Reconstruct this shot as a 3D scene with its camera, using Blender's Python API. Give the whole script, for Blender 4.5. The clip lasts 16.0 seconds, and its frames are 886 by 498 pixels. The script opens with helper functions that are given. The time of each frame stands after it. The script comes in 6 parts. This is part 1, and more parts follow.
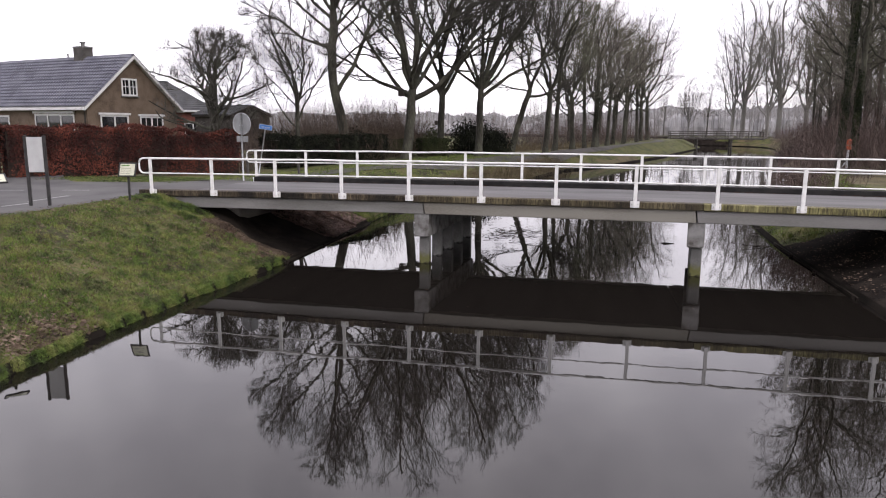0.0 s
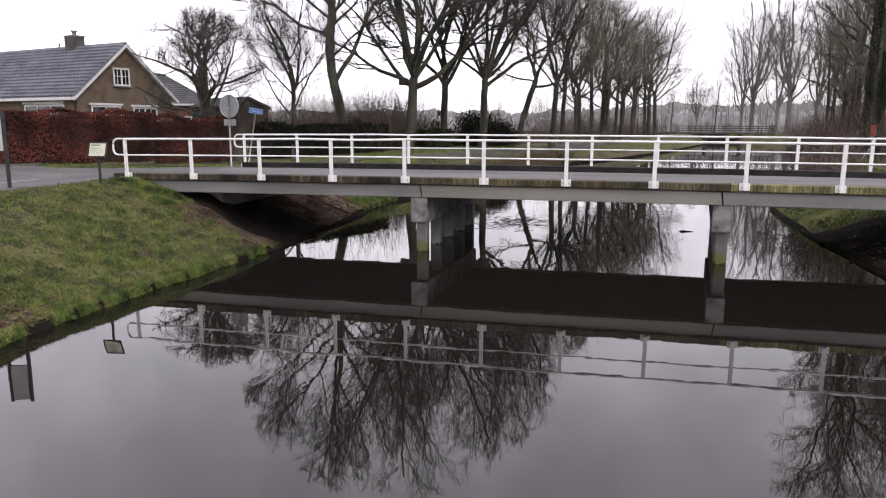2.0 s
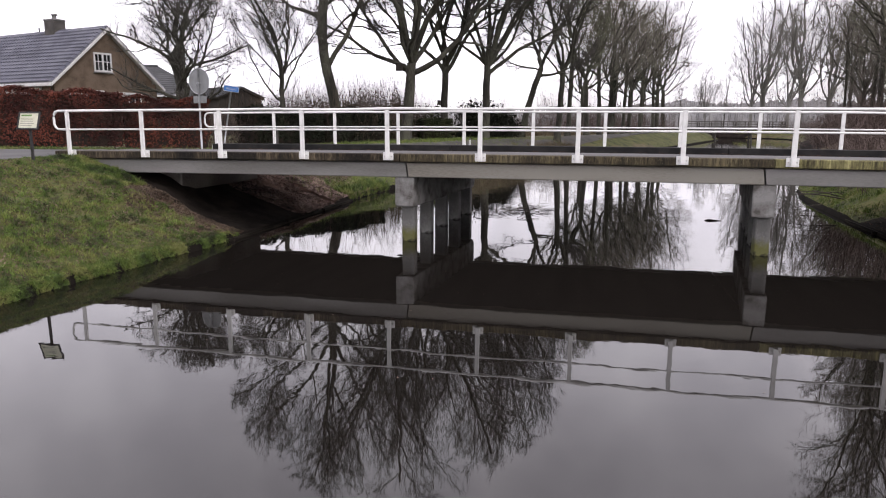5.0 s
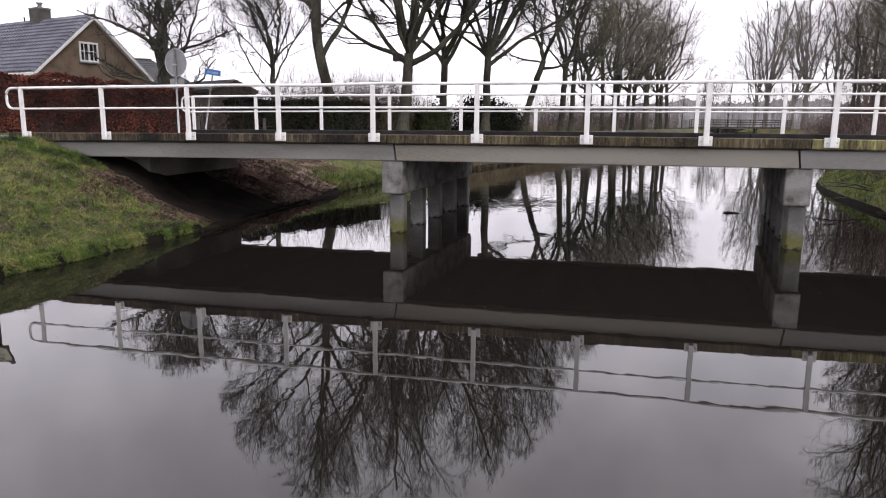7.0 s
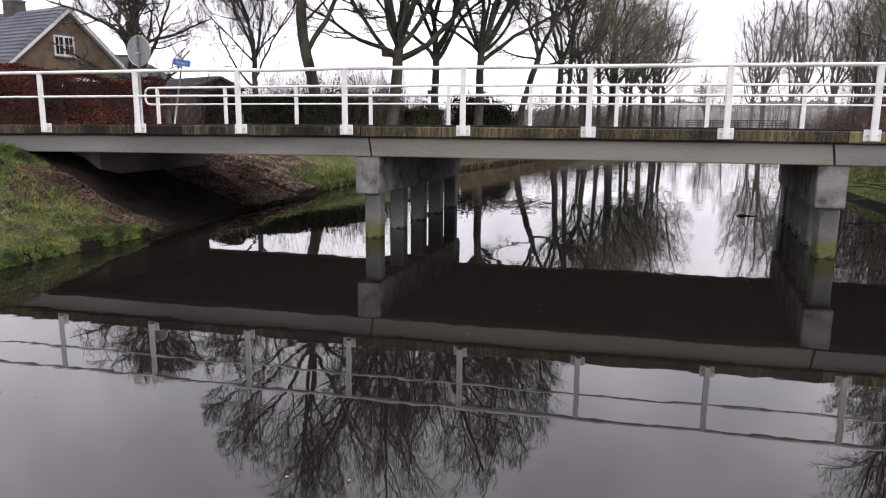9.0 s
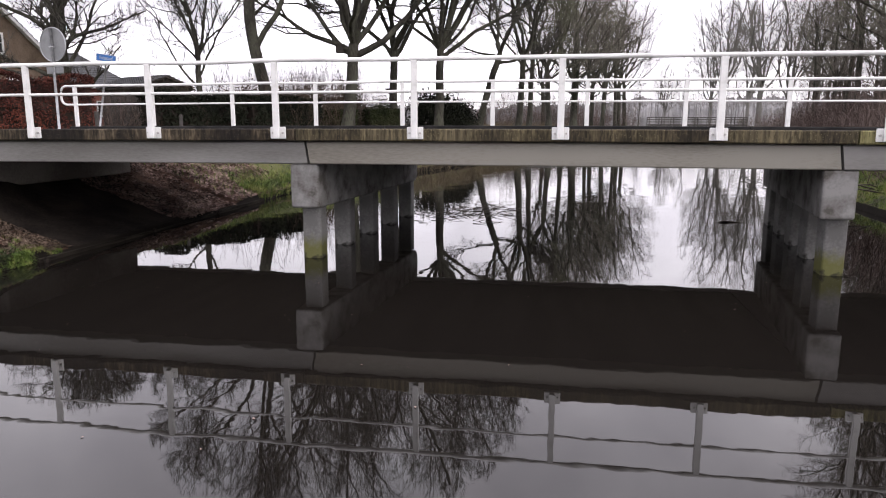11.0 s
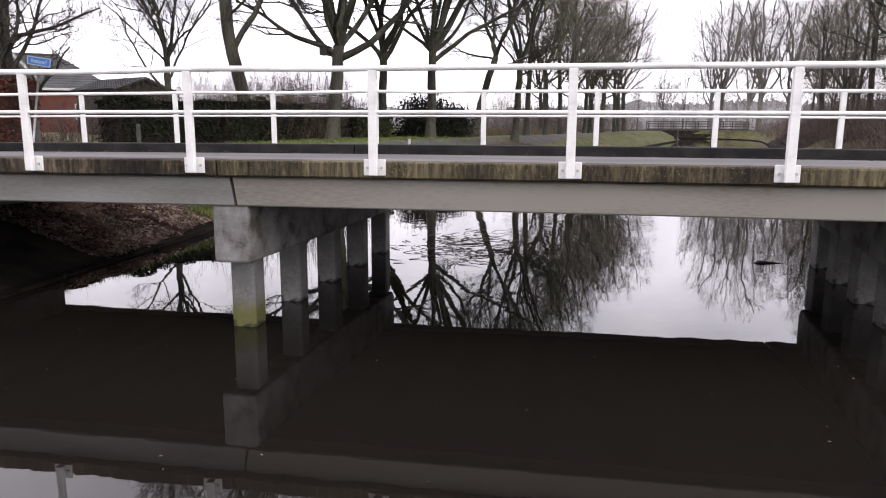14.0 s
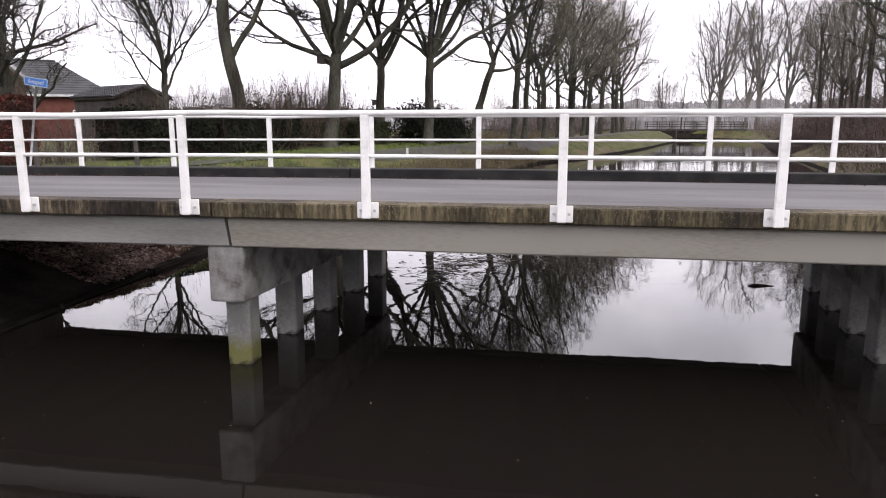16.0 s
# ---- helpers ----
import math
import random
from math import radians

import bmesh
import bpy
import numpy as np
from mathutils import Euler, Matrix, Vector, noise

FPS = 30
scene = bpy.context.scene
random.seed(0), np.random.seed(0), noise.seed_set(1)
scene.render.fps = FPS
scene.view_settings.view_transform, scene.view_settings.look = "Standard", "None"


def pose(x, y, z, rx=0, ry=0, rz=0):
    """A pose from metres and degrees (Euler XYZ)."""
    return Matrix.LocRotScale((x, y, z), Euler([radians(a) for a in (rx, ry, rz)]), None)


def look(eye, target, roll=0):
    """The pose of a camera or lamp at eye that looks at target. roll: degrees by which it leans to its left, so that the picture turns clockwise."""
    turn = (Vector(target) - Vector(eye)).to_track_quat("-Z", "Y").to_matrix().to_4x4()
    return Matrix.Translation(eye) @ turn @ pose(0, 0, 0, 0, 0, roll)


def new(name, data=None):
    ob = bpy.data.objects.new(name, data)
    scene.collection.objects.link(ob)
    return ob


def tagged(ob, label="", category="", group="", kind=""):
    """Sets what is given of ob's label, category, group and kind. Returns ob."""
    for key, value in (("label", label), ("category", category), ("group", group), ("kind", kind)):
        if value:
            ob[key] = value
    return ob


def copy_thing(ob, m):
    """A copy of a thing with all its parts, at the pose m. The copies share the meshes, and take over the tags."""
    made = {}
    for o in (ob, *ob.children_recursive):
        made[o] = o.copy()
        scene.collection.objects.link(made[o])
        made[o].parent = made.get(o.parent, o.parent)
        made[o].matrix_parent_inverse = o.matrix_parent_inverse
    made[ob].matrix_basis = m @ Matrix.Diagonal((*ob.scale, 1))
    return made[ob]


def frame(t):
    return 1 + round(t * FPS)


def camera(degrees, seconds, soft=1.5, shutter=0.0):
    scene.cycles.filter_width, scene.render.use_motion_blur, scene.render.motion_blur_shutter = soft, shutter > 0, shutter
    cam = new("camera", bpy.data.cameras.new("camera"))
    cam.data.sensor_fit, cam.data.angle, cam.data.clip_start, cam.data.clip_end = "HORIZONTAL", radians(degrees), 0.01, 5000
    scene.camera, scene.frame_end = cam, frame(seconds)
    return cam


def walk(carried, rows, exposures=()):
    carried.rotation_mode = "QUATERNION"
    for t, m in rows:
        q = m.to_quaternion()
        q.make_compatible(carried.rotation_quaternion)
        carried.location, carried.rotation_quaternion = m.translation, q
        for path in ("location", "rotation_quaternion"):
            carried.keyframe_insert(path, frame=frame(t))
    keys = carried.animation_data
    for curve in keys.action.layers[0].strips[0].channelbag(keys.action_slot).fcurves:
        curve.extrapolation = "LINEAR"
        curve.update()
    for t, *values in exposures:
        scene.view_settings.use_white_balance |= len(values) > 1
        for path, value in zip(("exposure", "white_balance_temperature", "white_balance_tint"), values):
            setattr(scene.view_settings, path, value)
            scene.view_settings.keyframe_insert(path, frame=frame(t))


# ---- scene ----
cam = camera(65.0, 16.0, 1.12)
PATH = [
    (0, (4.883, -18.574, 3.915), (4.473, -16.648, 3.562), 0.4),
    (0.5, (4.857, -18.167, 3.756), (4.442, -16.243, 3.4), 0.2),
    (1, (4.794, -17.793, 3.592), (4.377, -15.869, 3.237), 0.3),
    (1.5, (4.749, -17.393, 3.443), (4.328, -15.471, 3.088), 0.3),
    (2, (4.704, -16.98, 3.304), (4.279, -15.058, 2.949), 0.2),
    (2.5, (4.672, -16.573, 3.192), (4.244, -14.652, 2.836), 0.3),
    (3, (4.633, -16.145, 3.074), (4.203, -14.224, 2.719), 0.2),
    (3.5, (4.575, -15.719, 2.941), (4.144, -13.798, 2.587), 0.3),
    (4, (4.543, -15.28, 2.83), (4.109, -13.36, 2.475), 0.3),
    (6.5, (4.353, -13.287, 2.271), (3.912, -11.369, 1.915), 0.3),
    (7, (4.307, -12.905, 2.173), (3.866, -10.986, 1.818), 0.4),
    (7.5, (4.264, -12.523, 2.08), (3.823, -10.605, 1.725), 0.4),
    (8, (4.223, -12.097, 1.993), (3.78, -10.179, 1.639), 0.4),
    (10.5, (4.044, -10.048, 2.029), (3.693, -8.111, 1.677), 0.3),
    (11, (3.986, -9.603, 2.036), (3.66, -7.662, 1.681), 0.1),
    (11.5, (3.936, -9.178, 2.031), (3.616, -7.236, 1.679), 0.3),
    (12, (3.891, -8.717, 2.029), (3.579, -6.773, 1.679), 0.4),
    (12.5, (3.876, -8.269, 2.066), (3.561, -6.326, 1.713), 0.2),
    (13, (3.848, -7.783, 2.122), (3.531, -5.84, 1.767), 0.3),
    (13.5, (3.833, -7.327, 2.229), (3.517, -5.384, 1.876), 0.3),
    (14, (3.846, -7.031, 2.344), (3.529, -5.088, 1.993), 0.3),
    (14.5, (3.899, -6.962, 2.456), (3.583, -5.019, 2.103), 0.1),
    (15, (3.931, -6.946, 2.568), (3.613, -5.004, 2.214), 0.2),
    (15.5, (3.942, -6.958, 2.685), (3.622, -5.016, 2.328), 0.0),
    (16, (3.91, -6.997, 2.798), (3.594, -5.054, 2.443), 0.0),
]
walk(cam, [(t, look(eye, target, roll)) for t, eye, target, roll in PATH], [(0.0, -0.91, 6750, 15), (8.0, -0.87, 6750, 15), (12.0, -0.75, 6750, 15), (16.0, -0.66, 6750, 15)])

# ---- world, sun, exposure ----
world = bpy.data.worlds.new("overcast_sky")
scene.world = world
world.use_nodes = True
wn, wl = world.node_tree.nodes, world.node_tree.links
wn.clear()
sky = wn.new("ShaderNodeTexSky")
sky.sky_type, sky.sun_disc = "NISHITA", False
sky.sun_elevation, sky.sun_rotation = radians(35), radians(120)
sky.air_density, sky.dust_density, sky.ozone_density = 1.0, 6.0, 1.0
grey = wn.new("ShaderNodeHueSaturation")
grey.inputs["Saturation"].default_value = 0.12
cloud = wn.new("ShaderNodeMixRGB")
cloud.inputs[0].default_value = 0.85
# an overcast sky grows brighter and cooler from the horizon up, with soft cloud masses
way = wn.new("ShaderNodeTexCoord")
split = wn.new("ShaderNodeSeparateXYZ")
mass = wn.new("ShaderNodeTexNoise")
mass.inputs["Scale"].default_value, mass.inputs["Detail"].default_value = 3.0, 4
rise = wn.new("ShaderNodeMath")
rise.operation = "MULTIPLY_ADD"
rise.inputs[1].default_value = 0.45
veil = wn.new("ShaderNodeValToRGB")
stops = veil.color_ramp.elements
stops[0].position, stops[1].position = 0.2, 1.0
stops[0].color, stops[1].color = (0.98, 0.98, 0.99, 1), (1.12, 1.115, 1.2, 1)
for spot, value in ((0.34, 1.0), (0.45, 1.15), (0.6, 1.12), (0.75, 1.14)):
    stops.new(spot).color = (value, value, value * 1.07, 1)
gain = wn.new("ShaderNodeMixRGB")
gain.blend_type = "MULTIPLY"
gain.inputs[0].default_value = 1.0
gain.inputs[2].default_value = (32.0, 32.0, 32.9, 1)
wl.new(way.outputs["Generated"], split.inputs[0])
wl.new(way.outputs["Generated"], mass.inputs["Vector"])
wl.new(mass.outputs[0], rise.inputs[0])
wl.new(split.outputs[2], rise.inputs[2])
wl.new(rise.outputs[0], veil.inputs[0])
wl.new(veil.outputs[0], gain.inputs[1])
puffs, tone = wn.new("ShaderNodeTexNoise"), wn.new("ShaderNodeValToRGB")
puffs.inputs["Scale"].default_value, puffs.inputs["Detail"].default_value = 6.0, 6
tone.color_ramp.elements[0].position, tone.color_ramp.elements[1].position = 0.36, 0.64
tone.color_ramp.elements[0].color, tone.color_ramp.elements[1].color = (0.84, 0.84, 0.86, 1), (1.1, 1.1, 1.1, 1)
shade = wn.new("ShaderNodeMixRGB")
shade.blend_type = "MULTIPLY"
shade.inputs[0].default_value = 1.0
wl.new(way.outputs["Generated"], puffs.inputs["Vector"])
wl.new(puffs.outputs[0], tone.inputs[0])
wl.new(gain.outputs[0], shade.inputs[1])
wl.new(tone.outputs[0], shade.inputs[2])
wl.new(shade.outputs[0], cloud.inputs[2])
bg = wn.new("ShaderNodeBackground")
bg.inputs[1].default_value = 0.12
wout = wn.new("ShaderNodeOutputWorld")
wl.new(sky.outputs[0], grey.inputs["Color"])
wl.new(grey.outputs[0], cloud.inputs[1])
wl.new(cloud.outputs[0], bg.inputs[0])
wl.new(bg.outputs[0], wout.inputs[0])

sun_data = bpy.data.lights.new("sun", "SUN")
sun_data.energy, sun_data.angle, sun_data.color = 1.9, radians(40), (1.0, 0.97, 0.93)
sun = new("sun", sun_data)
sun.matrix_world = look((30, -17, 24), (0, 0, 0))


# ---- materials ----
def material(name, colours, scale=4.0, fine=40.0, rough=0.8, bump=0.3, metal=0.0, stretch=(1, 1, 1), depth=0.01, vary=0.0, fine_amount=0.35, spec=0.3):
    """A surface of two colours mixed by broad and fine noise, with fine relief. vary: change from piece to piece."""
    m = bpy.data.materials.new(name)
    m.use_nodes = True
    n, l = m.node_tree.nodes, m.node_tree.links
    b = n["Principled BSDF"]
    co, mp = n.new("ShaderNodeTexCoord"), n.new("ShaderNodeMapping")
    mp.inputs["Scale"].default_value = stretch
    l.new(co.outputs["Object"], mp.inputs["Vector"])
    n1, n2 = n.new("ShaderNodeTexNoise"), n.new("ShaderNodeTexNoise")
    n1.inputs["Scale"].default_value, n1.inputs["Detail"].default_value = scale, 5
    n2.inputs["Scale"].default_value, n2.inputs["Detail"].default_value = fine, 4
    l.new(mp.outputs[0], n1.inputs["Vector"])
    l.new(mp.outputs[0], n2.inputs["Vector"])
    mix = n.new("ShaderNodeMath")
    mix.operation = "MULTIPLY_ADD"
    mix.inputs[1].default_value = fine_amount
    l.new(n2.outputs[0], mix.inputs[0])
    l.new(n1.outputs[0], mix.inputs[2])
    ramp = n.new("ShaderNodeValToRGB")
    lo, hi = 0.38 + fine_amount * 0.5 - 0.04, 0.62 + fine_amount * 0.5
    e = ramp.color_ramp.elements
    e[0].position, e[1].position = min(lo, 0.95), min(hi, 1.0)
    e[0].color, e[1].color = (*colours[0], 1), (*colours[-1], 1)
    for i, c in enumerate(colours[1:-1]):
        k = e.new(lo + (hi - lo) * (i + 1) / (len(colours) - 1))
        k.color = (*c, 1)
    l.new(mix.outputs[0], ramp.inputs[0])
    last = ramp.outputs[0]
    if vary:
        info, hs = n.new("ShaderNodeObjectInfo"), n.new("ShaderNodeHueSaturation")
        geo, add = n.new("ShaderNodeNewGeometry"), n.new("ShaderNodeMath")
        l.new(info.outputs["Random"], add.inputs[0])
        l.new(geo.outputs["Random Per Island"], add.inputs[1])
        rng = n.new("ShaderNodeMapRange")
        rng.inputs["From Max"].default_value = 2.0
        rng.inputs["To Min"].default_value, rng.inputs["To Max"].default_value = 1 - vary, 1 + vary
        l.new(add.outputs[0], rng.inputs["Value"])
        l.new(rng.outputs[0], hs.inputs["Value"])
        l.new(last, hs.inputs["Color"])
        last = hs.outputs[0]
    l.new(last, b.inputs["Base Color"])
    b.inputs["Roughness"].default_value, b.inputs["Metallic"].default_value = rough, metal
    b.inputs["Specular IOR Level"].default_value = spec
    if bump:
        bp = n.new("ShaderNodeBump")
        bp.inputs["Strength"].default_value, bp.inputs["Distance"].default_value = bump, depth
        l.new(mix.outputs[0], bp.inputs["Height"])
        l.new(bp.outputs[0], b.inputs["Normal"])
    return m


M_GRASS = material("grass_soil", [(0.022, 0.021, 0.0085), (0.044, 0.05, 0.012), (0.066, 0.078, 0.0175), (0.08, 0.072, 0.027)], 0.8, 9, 0.95, 0.8, depth=0.04, fine_amount=0.8)
# Bare earth darkened past its own tone to carry the shade under the deck.
M_EARTH = material("shade_dark_bare_earth", [(0.006, 0.0048, 0.0042), (0.0125, 0.0102, 0.0087), (0.022, 0.0178, 0.0145)], 1.5, 25, 0.95, 0.7, depth=0.03, fine_amount=0.6, spec=0.05)
M_LITTER = material("leaf_litter_soil", [(0.0149, 0.0103, 0.00817), (0.0446, 0.0256, 0.0191), (0.0743, 0.0442, 0.0318)], 2.0, 22, 0.95, 0.7, depth=0.03, fine_amount=0.8, spec=0.05)
# Far wood greyed in its colour to stand in for distance haze.
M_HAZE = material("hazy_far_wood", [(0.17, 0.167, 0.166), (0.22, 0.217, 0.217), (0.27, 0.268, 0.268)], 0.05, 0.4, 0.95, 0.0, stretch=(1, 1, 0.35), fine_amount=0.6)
M_ROUGH = material("rough_straw_grass", [(0.0403, 0.0348, 0.018), (0.0682, 0.0595, 0.027), (0.102, 0.0812, 0.0405)], 0.6, 9, 0.95, 0.8, depth=0.04, fine_amount=0.8)
M_BED = material("canal_bed", [(0.005, 0.0045, 0.0035), (0.012, 0.010, 0.008)], 1, 10, 0.95, 0.2, spec=0.05)
M_ASPHALT = material("asphalt", [(0.0461, 0.0447, 0.0442), (0.0614, 0.0596, 0.0594), (0.0768, 0.0745, 0.0723)], 0.7, 90, 0.85, 0.25, depth=0.004, fine_amount=0.4)
M_DECK = material("bridge_asphalt", [(0.0673, 0.0658, 0.0664), (0.0954, 0.0927, 0.0927), (0.122, 0.12, 0.118)], 0.8, 70, 0.85, 0.25, stretch=(0.3, 1.6, 1), depth=0.004, fine_amount=0.4)
M_PATH = material("path_asphalt", [(0.0408, 0.0388, 0.0359), (0.0653, 0.0612, 0.055)], 0.9, 60, 0.9, 0.3, depth=0.005)
M_LINE = material("road_paint", [(0.12, 0.12, 0.118), (0.26, 0.26, 0.255)], 3, 60, 0.7, 0.1)
M_CONC = material("grey_concrete", [(0.111, 0.107, 0.0981), (0.149, 0.146, 0.137), (0.183, 0.178, 0.169)], 0.9, 30, 0.85, 0.3, stretch=(0.35, 1, 1.8), depth=0.004, fine_amount=0.3, vary=0.08)
M_CONCWARM = material("warm_stained_concrete", [(0.112, 0.103, 0.0847), (0.153, 0.143, 0.121), (0.189, 0.181, 0.156)], 0.9, 30, 0.85, 0.3, stretch=(0.35, 1, 1.8), depth=0.004, fine_amount=0.4, vary=0.08)
# Abutment concrete; its tan tone stands in for light from the far side.
M_PALE = material("lit_tone_concrete", [(0.1, 0.088, 0.077), (0.15, 0.135, 0.118), (0.2, 0.184, 0.164)], 0.8, 22, 0.9, 0.3, depth=0.004)
M_EDGEMID = material("olive_stained_edge_concrete", [(0.022, 0.0175, 0.0115), (0.036, 0.029, 0.017), (0.055, 0.045, 0.0245), (0.082, 0.068, 0.04)], 1.3, 40, 0.95, 0.6, stretch=(1, 1, 0.28), depth=0.008, fine_amount=0.62)
# Soffit concrete darkened well below its own grey, carrying the shade under the deck.
M_SOFFIT = material("shade_dark_soffit_concrete", [(0.009, 0.0084, 0.0078), (0.0165, 0.0156, 0.0144), (0.024, 0.0228, 0.021)], 0.8, 20, 0.9, 0.3, stretch=(2, 0.3, 1), depth=0.004)
M_CAP = material("blotched_concrete", [(0.06, 0.056, 0.049), (0.118, 0.113, 0.106), (0.15, 0.147, 0.142), (0.19, 0.187, 0.18)], 3.6, 30, 0.85, 0.35, depth=0.005, fine_amount=0.2)
M_CONC2 = material("weathered_concrete", [(0.0919, 0.0909, 0.0868), (0.136, 0.133, 0.13), (0.173, 0.171, 0.166)], 2.2, 30, 0.85, 0.35, depth=0.005, vary=0.06)
M_MOSSY = material("mossy_edge_concrete", [(0.06, 0.051, 0.028), (0.085, 0.075, 0.036), (0.112, 0.104, 0.042), (0.135, 0.124, 0.058)], 1.3, 30, 0.95, 0.6, stretch=(1, 1, 0.3), depth=0.008, fine_amount=0.9)
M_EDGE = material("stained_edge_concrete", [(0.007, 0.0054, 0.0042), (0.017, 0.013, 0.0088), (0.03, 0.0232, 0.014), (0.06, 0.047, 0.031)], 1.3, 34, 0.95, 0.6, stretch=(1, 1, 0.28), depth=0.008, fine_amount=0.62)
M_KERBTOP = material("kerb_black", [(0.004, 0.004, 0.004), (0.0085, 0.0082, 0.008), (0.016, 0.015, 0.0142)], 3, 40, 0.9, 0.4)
M_WHITE = material("white_rail_paint", [(0.502, 0.502, 0.486), (0.615, 0.615, 0.6), (0.664, 0.664, 0.647)], 2.5, 35, 0.4, 0.1, depth=0.002, fine_amount=0.3, spec=0.45)
M_STEEL = material("galvanised_steel", [(0.28, 0.29, 0.3), (0.42, 0.43, 0.44)], 12, 60, 0.5, 0.1, metal=0.6)
M_BOLT = material("painted_bolt", [(0.3, 0.29, 0.27), (0.45, 0.44, 0.42)], 20, 80, 0.6, 0.2)
M_RUST = material("rusty_bolt", [(0.10, 0.06, 0.04), (0.22, 0.16, 0.12)], 20, 80, 0.7, 0.2)
M_SIGNBACK = material("sign_back_grey", [(0.161, 0.167, 0.167), (0.214, 0.22, 0.22)], 3, 30, 0.55, 0.05, metal=0.2)
M_BLUE = material("sign_blue", [(0.02, 0.10, 0.30), (0.035, 0.14, 0.38)], 4, 40, 0.4, 0.02)
M_SIGNWHITE = material("sign_white", [(0.337, 0.342, 0.337), (0.388, 0.393, 0.388)], 4, 40, 0.5, 0.02)
M_CREAM = material("sign_cream", [(0.385, 0.392, 0.294), (0.476, 0.476, 0.371)], 6, 40, 0.5, 0.02)
M_SIGNGREEN = material("sign_green", [(0.072, 0.15, 0.042), (0.12, 0.21, 0.072)], 6, 40, 0.5, 0.02)
M_INK = material("sign_ink", [(0.12, 0.13, 0.11), (0.2, 0.2, 0.18)], 6, 40, 0.6, 0.0)
M_BLACKPOST = material("black_painted_post", [(0.012, 0.012, 0.012), (0.03, 0.028, 0.027)], 6, 60, 0.6, 0.2)
M_ORANGE = material("orange_box", [(0.21, 0.035, 0.01), (0.29, 0.055, 0.0175)], 5, 40, 0.5, 0.05)
M_BARK = material("bark", [(0.019, 0.0175, 0.0135), (0.04, 0.038, 0.029), (0.068, 0.068, 0.05)], 1.4, 14, 0.95, 0.9, stretch=(1, 1, 0.3), depth=0.03, fine_amount=0.6)
M_TWIG = material("twig_bark", [(0.05, 0.046, 0.04), (0.105, 0.098, 0.087)], 2, 10, 0.9, 0.0)
M_WOODTWIG = material("grey_brown_wood_twigs", [(0.12, 0.106, 0.09), (0.23, 0.21, 0.178)], 0.4, 4, 0.9, 0.0, vary=0.2)
M_TWIGRED = material("reddish_twig_bark", [(0.0472, 0.0323, 0.0276), (0.0942, 0.0685, 0.0584)], 1, 10, 0.9, 0.0, vary=0.25)
M_BROWNBRUSH = material("brown_hawthorn_twigs", [(0.054, 0.038, 0.027), (0.108, 0.079, 0.057)], 1, 10, 0.9, 0.0, vary=0.3)
# Distant twigs and bark paled in colour, as hazy air would do.
M_FARTWIG = material("haze_paled_far_twigs", [(0.13, 0.122, 0.118), (0.22, 0.208, 0.202)], 0.05, 1, 0.95, 0.0, vary=0.2)
M_HAZETWIG = material("haze_paled_upswept_twigs", [(0.17, 0.163, 0.146), (0.29, 0.28, 0.25)], 0.1, 2, 0.95, 0.0, vary=0.2)
M_FARBARK = material("haze_paled_bark", [(0.115, 0.11, 0.1), (0.19, 0.183, 0.168)], 0.6, 6, 0.95, 0.3, stretch=(1, 1, 0.3))
# Lichen grey-green, lightened further to stand in for haze.
M_TWIGGREEN = material("lichen_twig_bark", [(0.092, 0.094, 0.066), (0.19, 0.188, 0.132)], 1, 10, 0.9, 0.0, vary=0.2)
M_IVY = material("ivy_leaf", [(0.0044, 0.00665, 0.0035), (0.0121, 0.0162, 0.007), (0.022, 0.0261, 0.011)], 2, 20, 0.75, 0.0, vary=0.5, spec=0.12)
M_EVERGREEN = material("evergreen_leaf", [(0.0045, 0.0052, 0.004), (0.010, 0.0115, 0.0075), (0.017, 0.019, 0.012)], 1.2, 15, 0.85, 0.0, vary=0.3, spec=0.08)
M_OLIVE = material("olive_hedge_leaf", [(0.014, 0.0182, 0.007), (0.0315, 0.0385, 0.0154), (0.042, 0.0455, 0.021)], 1.2, 15, 0.7, 0.0, vary=0.4, spec=0.12)
M_BEECH = material("beech_hedge_leaf", [(0.02, 0.0075, 0.0064), (0.054, 0.017, 0.0128), (0.112, 0.034, 0.022)], 0.9, 12, 0.8, 0.0, vary=0.6, spec=0.15)
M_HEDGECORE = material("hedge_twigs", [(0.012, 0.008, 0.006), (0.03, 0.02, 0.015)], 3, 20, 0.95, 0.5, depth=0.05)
M_FALLEN = material("fallen_leaf", [(0.04, 0.026, 0.0175), (0.096, 0.066, 0.045), (0.175, 0.13, 0.095)], 1.5, 15, 0.8, 0.0, vary=0.5)
# M_FALLEN lightened to stand in for brighter light on the bank by the bridge.
M_LIGHTLEAF = material("lightened_fallen_leaf", [(0.07, 0.045, 0.037), (0.16, 0.108, 0.09), (0.27, 0.195, 0.165)], 1.5, 15, 0.8, 0.0, vary=0.5)
M_BLADE = material("grass_blade", [(0.017, 0.027, 0.006), (0.048, 0.08, 0.013), (0.082, 0.12, 0.021), (0.135, 0.142, 0.042)], 2.4, 11, 0.7, 0.0, vary=0.6)
M_DRY = material("dry_grass_blade", [(0.07, 0.056, 0.0315), (0.14, 0.112, 0.0665)], 1, 8, 0.85, 0.0, vary=0.4)
M_TILE = material("blue_grey_roof_tile", [(0.0525, 0.0546, 0.07), (0.0735, 0.0756, 0.098), (0.098, 0.0994, 0.122)], 0.9, 20, 0.36, 0.2, fine_amount=0.5)
M_TILE2 = material("dark_grey_roof_tile", [(0.0307, 0.0316, 0.0328), (0.0527, 0.0535, 0.0548)], 1, 20, 0.7, 0.2)
